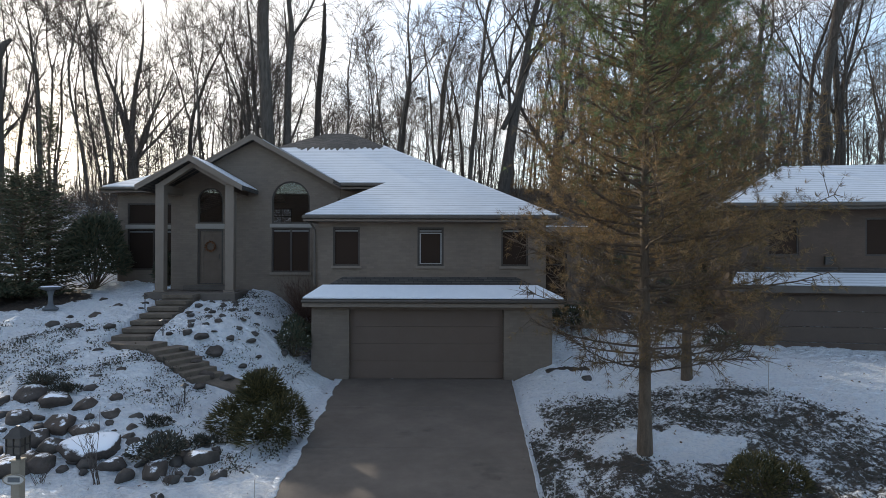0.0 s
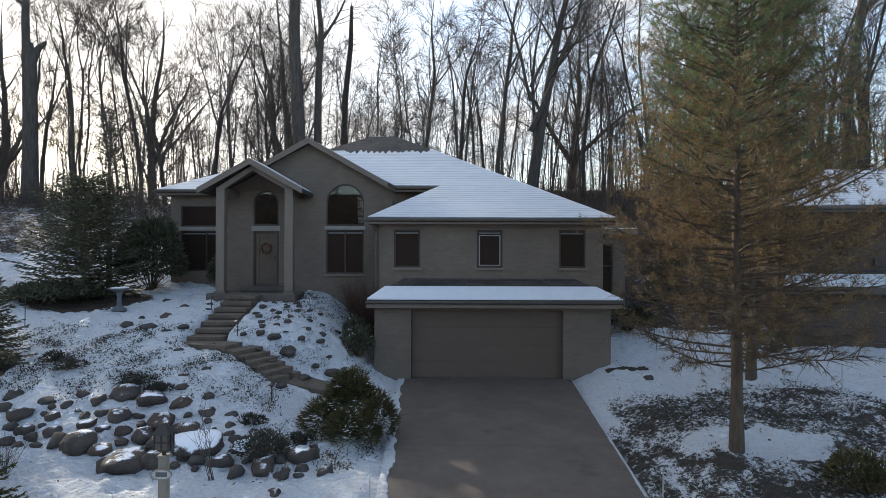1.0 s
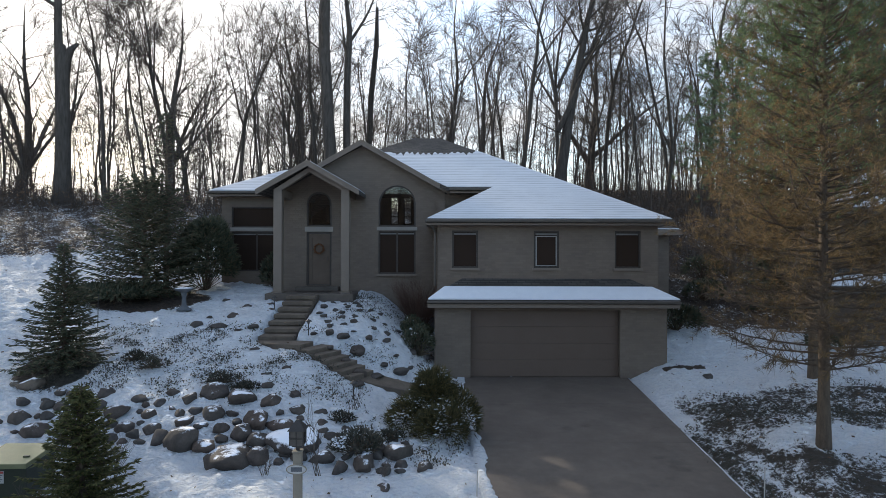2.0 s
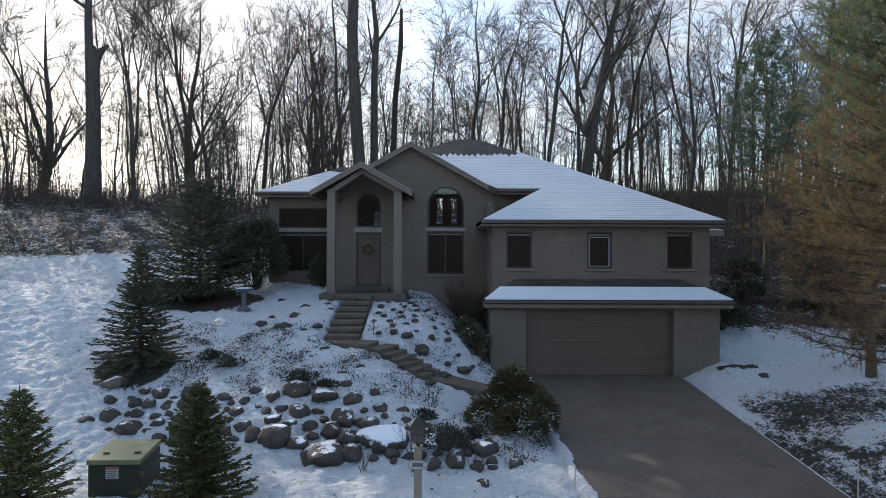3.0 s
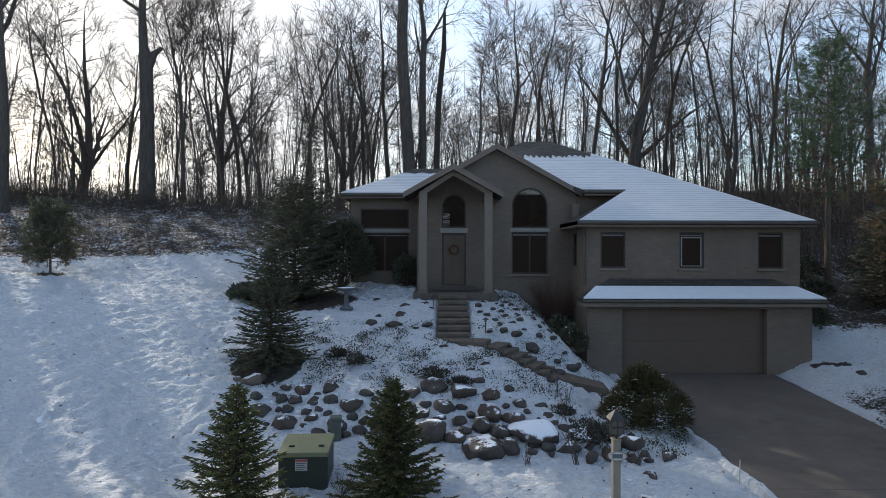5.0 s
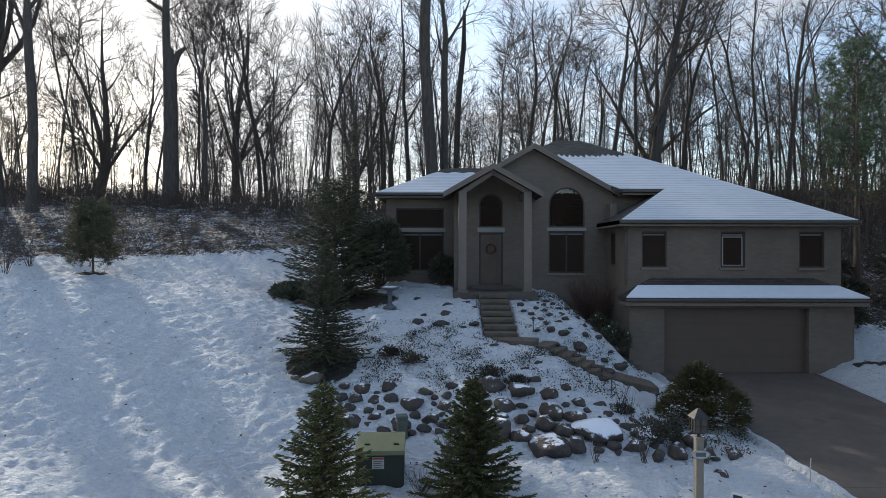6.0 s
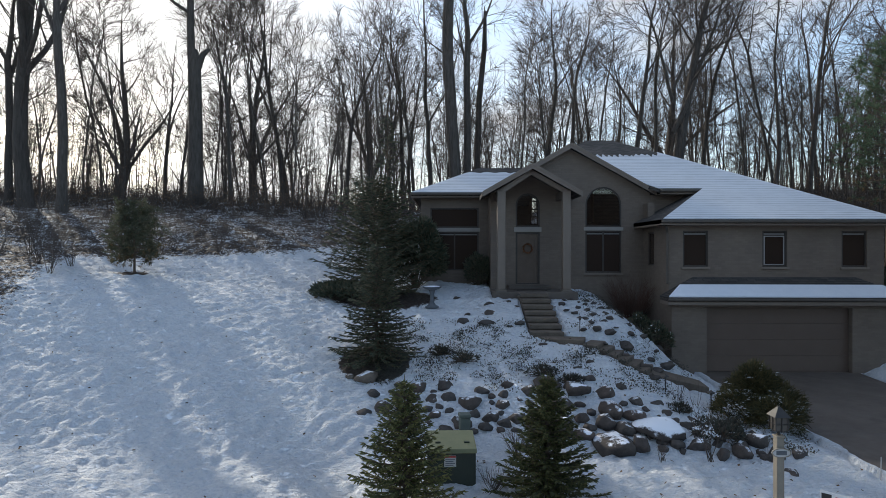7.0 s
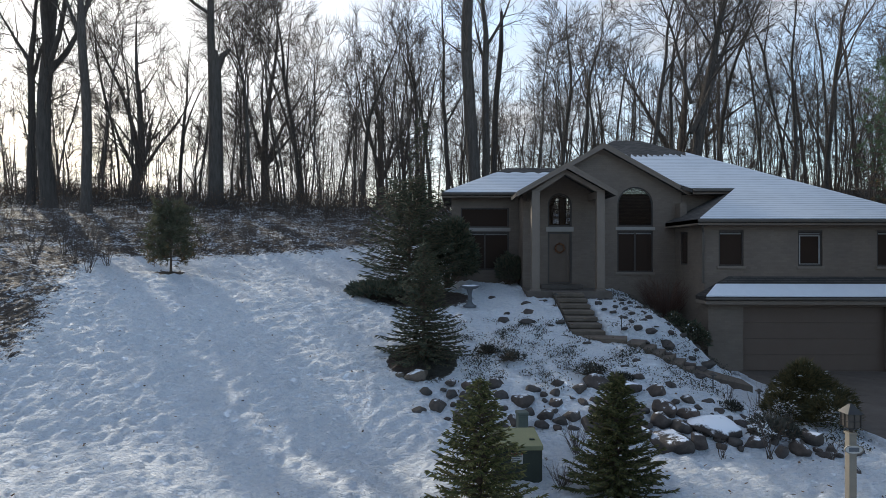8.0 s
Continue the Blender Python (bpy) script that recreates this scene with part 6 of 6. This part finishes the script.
pl = path_light(-7.66, -3.0)
for x, y in ((-9.25, -0.8), (-6.0, -5.45), (-4.9, -5.6)):
    path_light(x, y, pl)

# ---- lantern post with a plaque ----
post = thing("lantern_post", "beige wooden post carrying a lantern and an oval plaque", "lamp post", on_land(-6.05, -10.85, 0.1))
part("pole", boxes((-0.062, 0.062, -0.062, 0.062, 0, 1.46)), POSTPAINT, post, bevel=0.008)
part("cap", boxes((-0.075, 0.075, -0.075, 0.075, 1.461, 1.49)), POSTPAINT, post, bevel=0.006)
lantern = new("lantern")
lantern.parent = post
part("base", lathe(bmesh.new(), [(0.03, 1.491), (0.03, 1.55), (0.10, 1.56), (0.10, 1.58)], 12), LAMPMETAL, lantern)
part("glass", boxes((-0.095, 0.095, -0.095, 0.095, 1.582, 1.80)), LAMPGLASS, lantern)
for sx in (-1, 0, 1):
    for sy in (-1, 0, 1):
        if sx or sy:
            part("bar", boxes((sx * 0.102 - 0.007, sx * 0.102 + 0.007, sy * 0.102 - 0.007, sy * 0.102 + 0.007, 1.582, 1.805)), LAMPMETAL, lantern)
part("bar", panel(rect(-0.108, 0.108, 1.68, 1.694), [], -0.108, 0.216), LAMPMETAL, lantern)
bm = bmesh.new()
bmesh.ops.create_cone(bm, cap_ends=True, segments=4, radius1=0.19, radius2=0.03, depth=0.15, matrix=Matrix.Translation((0, 0, 1.885)) @ Matrix.Rotation(radians(45), 4, "Z"))
part("roof", bm, LAMPMETAL, lantern)
plaque = new("plaque")
plaque.parent = post
def oval(rx, rz, y, d, z):
    return panel([(rx * math.cos(2 * math.pi * i / 24), z + rz * math.sin(2 * math.pi * i / 24)) for i in range(24)], [], y, d)


part("plate", oval(0.155, 0.075, -0.085, 0.02, 1.22), PALE, plaque, "oval pale plaque")
part("rim", panel([(0.16 * math.cos(2 * math.pi * i / 24), 1.22 + 0.08 * math.sin(2 * math.pi * i / 24)) for i in range(24)],
                  [[(0.145 * math.cos(2 * math.pi * i / 24), 1.22 + 0.066 * math.sin(2 * math.pi * i / 24)) for i in range(24)]], -0.092, 0.012), POSTPAINT, plaque)
part("bar", boxes((-0.085, 0.085, -0.0885, -0.0852, 1.185, 1.255)), CONCRETE2, plaque, "plain dark bar")

# ---- utility box ----
ux, uy = -11.5, -9.3
ub = thing("utility_box", "dark green metal transformer box with a pale lid", "utility box", on_land(ux, uy, 0.03), 3)
part("body", boxes((-0.45, 0.45, -0.43, 0.43, -0.1, 0.60)), UTILITY, ub, bevel=0.015)
part("lid", slab([(-0.465, -0.46, 0.64), (0.465, -0.46, 0.64), (0.465, 0.45, 0.72), (-0.465, 0.45, 0.72)], (0, 0, -0.09)), UTILTOP, ub, "pale green sloping lid", bevel=0.012)
for sx in (-0.25, 0.3):
    part("lug", boxes((sx - 0.05, sx + 0.05, -0.2, -0.16, 0.66, 0.69)), UTILITY, ub)
lab = new("warning_label")
lab.parent = ub
part("sheet", boxes((-0.14, 0.08, -0.438, -0.431, 0.30, 0.51)), PALE, lab, "pale sticker")
part("bar", boxes((-0.135, 0.075, -0.441, -0.4382, 0.47, 0.505)), LABELRED, lab, "plain red bar")
for k in range(4):
    part("bar", boxes((-0.12, 0.06 - 0.03 * (k % 2), -0.4405, -0.4382, 0.43 - 0.035 * k, 0.443 - 0.035 * k)), CONCRETE2, lab, "plain grey bar")
ped = thing("cable_pedestal", "small grey-green cable pedestal among the boulders", "utility box", on_land(-11.2, -7.9, 0.03), 10)
part("body", boxes((-0.11, 0.11, -0.11, 0.11, 0, 0.42)), PEDESTAL, ped, bevel=0.015)
part("cap", boxes((-0.125, 0.125, -0.125, 0.125, 0.421, 0.50)), PEDESTAL, ped, bevel=0.02)

# ---- marker stakes ----
def stake(x, y, h, label, mat):
    ob = single("marker_stake", tube(bmesh.new(), [(0, 0, -0.1), (0.01, 0, h)], [0.012, 0.01], 6), mat, label, "stake", on_land(x, y), 0, "marker stakes")
    return ob


stake(7.5, -5.6, 0.95, "thin pale marker stake at the neighbouring driveway", PALE)
stake(1.85, -9.5, 0.6, "thin pale marker stake beside the driveway", PALE)
stake(-3.2, -9.2, 0.4, "thin pale marker stake beside the driveway", PALE)
stake(-13.9, -2.6, 1.0, "thin dark stake beside the spruce", LAMPMETAL)

# ---- yard sign ----
sign = thing("yard_sign", "white and red yard sign on wire legs in the snow", "sign", on_land(-5.95, -11.8, 0.02), -42)
sz = 0.5 - (land(-5.95, -11.8) - 0.02)
part("panel", boxes((0, 0.62, -0.006, 0.006, sz - 0.45, sz)), WHITE, sign, "white sheet", bevel=0.002)
part("block", boxes((0.02, 0.15, -0.0095, -0.0062, sz - 0.30, sz - 0.03)), LAMPMETAL, sign, "plain dark block")
for k, (a, b) in enumerate(((0.2, 0.58), (0.2, 0.5), (0.2, 0.55))):
    part("bar", boxes((a, b, -0.0095, -0.0062, sz - 0.11 - 0.1 * k, sz - 0.05 - 0.1 * k)), LABELRED, sign, "plain red bar")
for x in (0.1, 0.52):
    part("leg", tube(bmesh.new(), [(x, 0, -0.1), (x, 0, sz - 0.44)], [0.006, 0.006], 6), LAMPMETAL, sign)

# ---- neighbouring house ----
nb = thing("neighbouring_house", "brown neighbouring house with a snowy roof and garage", "house", (10.1, 1.3, 0.4), -9)
W = 11.0
def nbox(name, mat, *b, **kw):
    return part(name, boxes(*b), mat, nb, **kw)


part("garage_wall", panel(rect(0, W, -0.4, 2.55), [rect(1.0, 6.0, 0.0, 2.15)], 0, 0.3), BRICK2, nb)
for i in range(4):
    nbox("door_section", BROWNDOOR, (1.01, 5.99, 0.15, 0.2, 0.01 + 0.535 * i, 0.53 + 0.535 * i), bevel=0.012)
part("upper_wall", panel(rect(0.1, W, 2.3, 5.2), [rect(1.2, 2.2, 3.5, 4.8), rect(4.3, 5.3, 3.5, 4.8)], 0.4, 0.25), BRICK2, nb)
window(nb, 1.2, 2.2, 3.5, 4.8, 0.4)
window(nb, 4.3, 5.3, 3.5, 4.8, 0.4)
nbox("side_wall", BRICK2, (0.0, 0.25, 0.66, 6.0, -0.4, 5.2))
nbox("side_wall", BRICK2, (0.0, 0.25, 0.301, 0.655, -0.4, 2.4))
part("pent_roof", slab([(-0.3, -0.4, 2.5), (W, -0.4, 2.5), (W, 0.4, 3.1), (0.4, 0.4, 3.1)], TH), SHINGLE, nb)
nbox("fascia", GUTTER, (-0.3, W, -0.43, -0.401, 2.26, 2.48))
part("snow", slab([(-0.25, -0.42, 2.545), (W, -0.42, 2.545), (W, 0.1, 2.93), (0.1, 0.1, 2.93)], (0, 0, -0.04)), ROOFSNOW, nb)
part("roof", slab([(-0.5, -0.1, 5.3), (W, -0.1, 5.3), (W, 3.0, 6.95), (2.6, 3.0, 6.95)], TH), SHINGLE, nb)
part("roof", slab([(-0.5, -0.1, 5.3), (2.6, 3.0, 6.95), (-0.5, 6.1, 5.3)], TH), SHINGLE, nb)
part("snow", slab([(-0.45, -0.1, 5.34), (W, -0.1, 5.34), (W, 2.95, 6.95), (2.6, 2.95, 6.95)], (0, 0, -0.036)), ROOFSNOW, nb)
nbox("fascia", GUTTER, (-0.5, W, -0.13, -0.101, 5.08, 5.29))
nbox("soffit", GUTTER, (-0.5, W, -0.1, 0.4, 5.08, 5.1))
nbox("gutter", GUTTER, (-0.5, W, -0.24, -0.131, 5.17, 5.27), bevel=0.025)
nbox("utility_meter", LAMPMETAL, (3.0, 3.25, 0.29, 0.399, 3.2, 3.5))
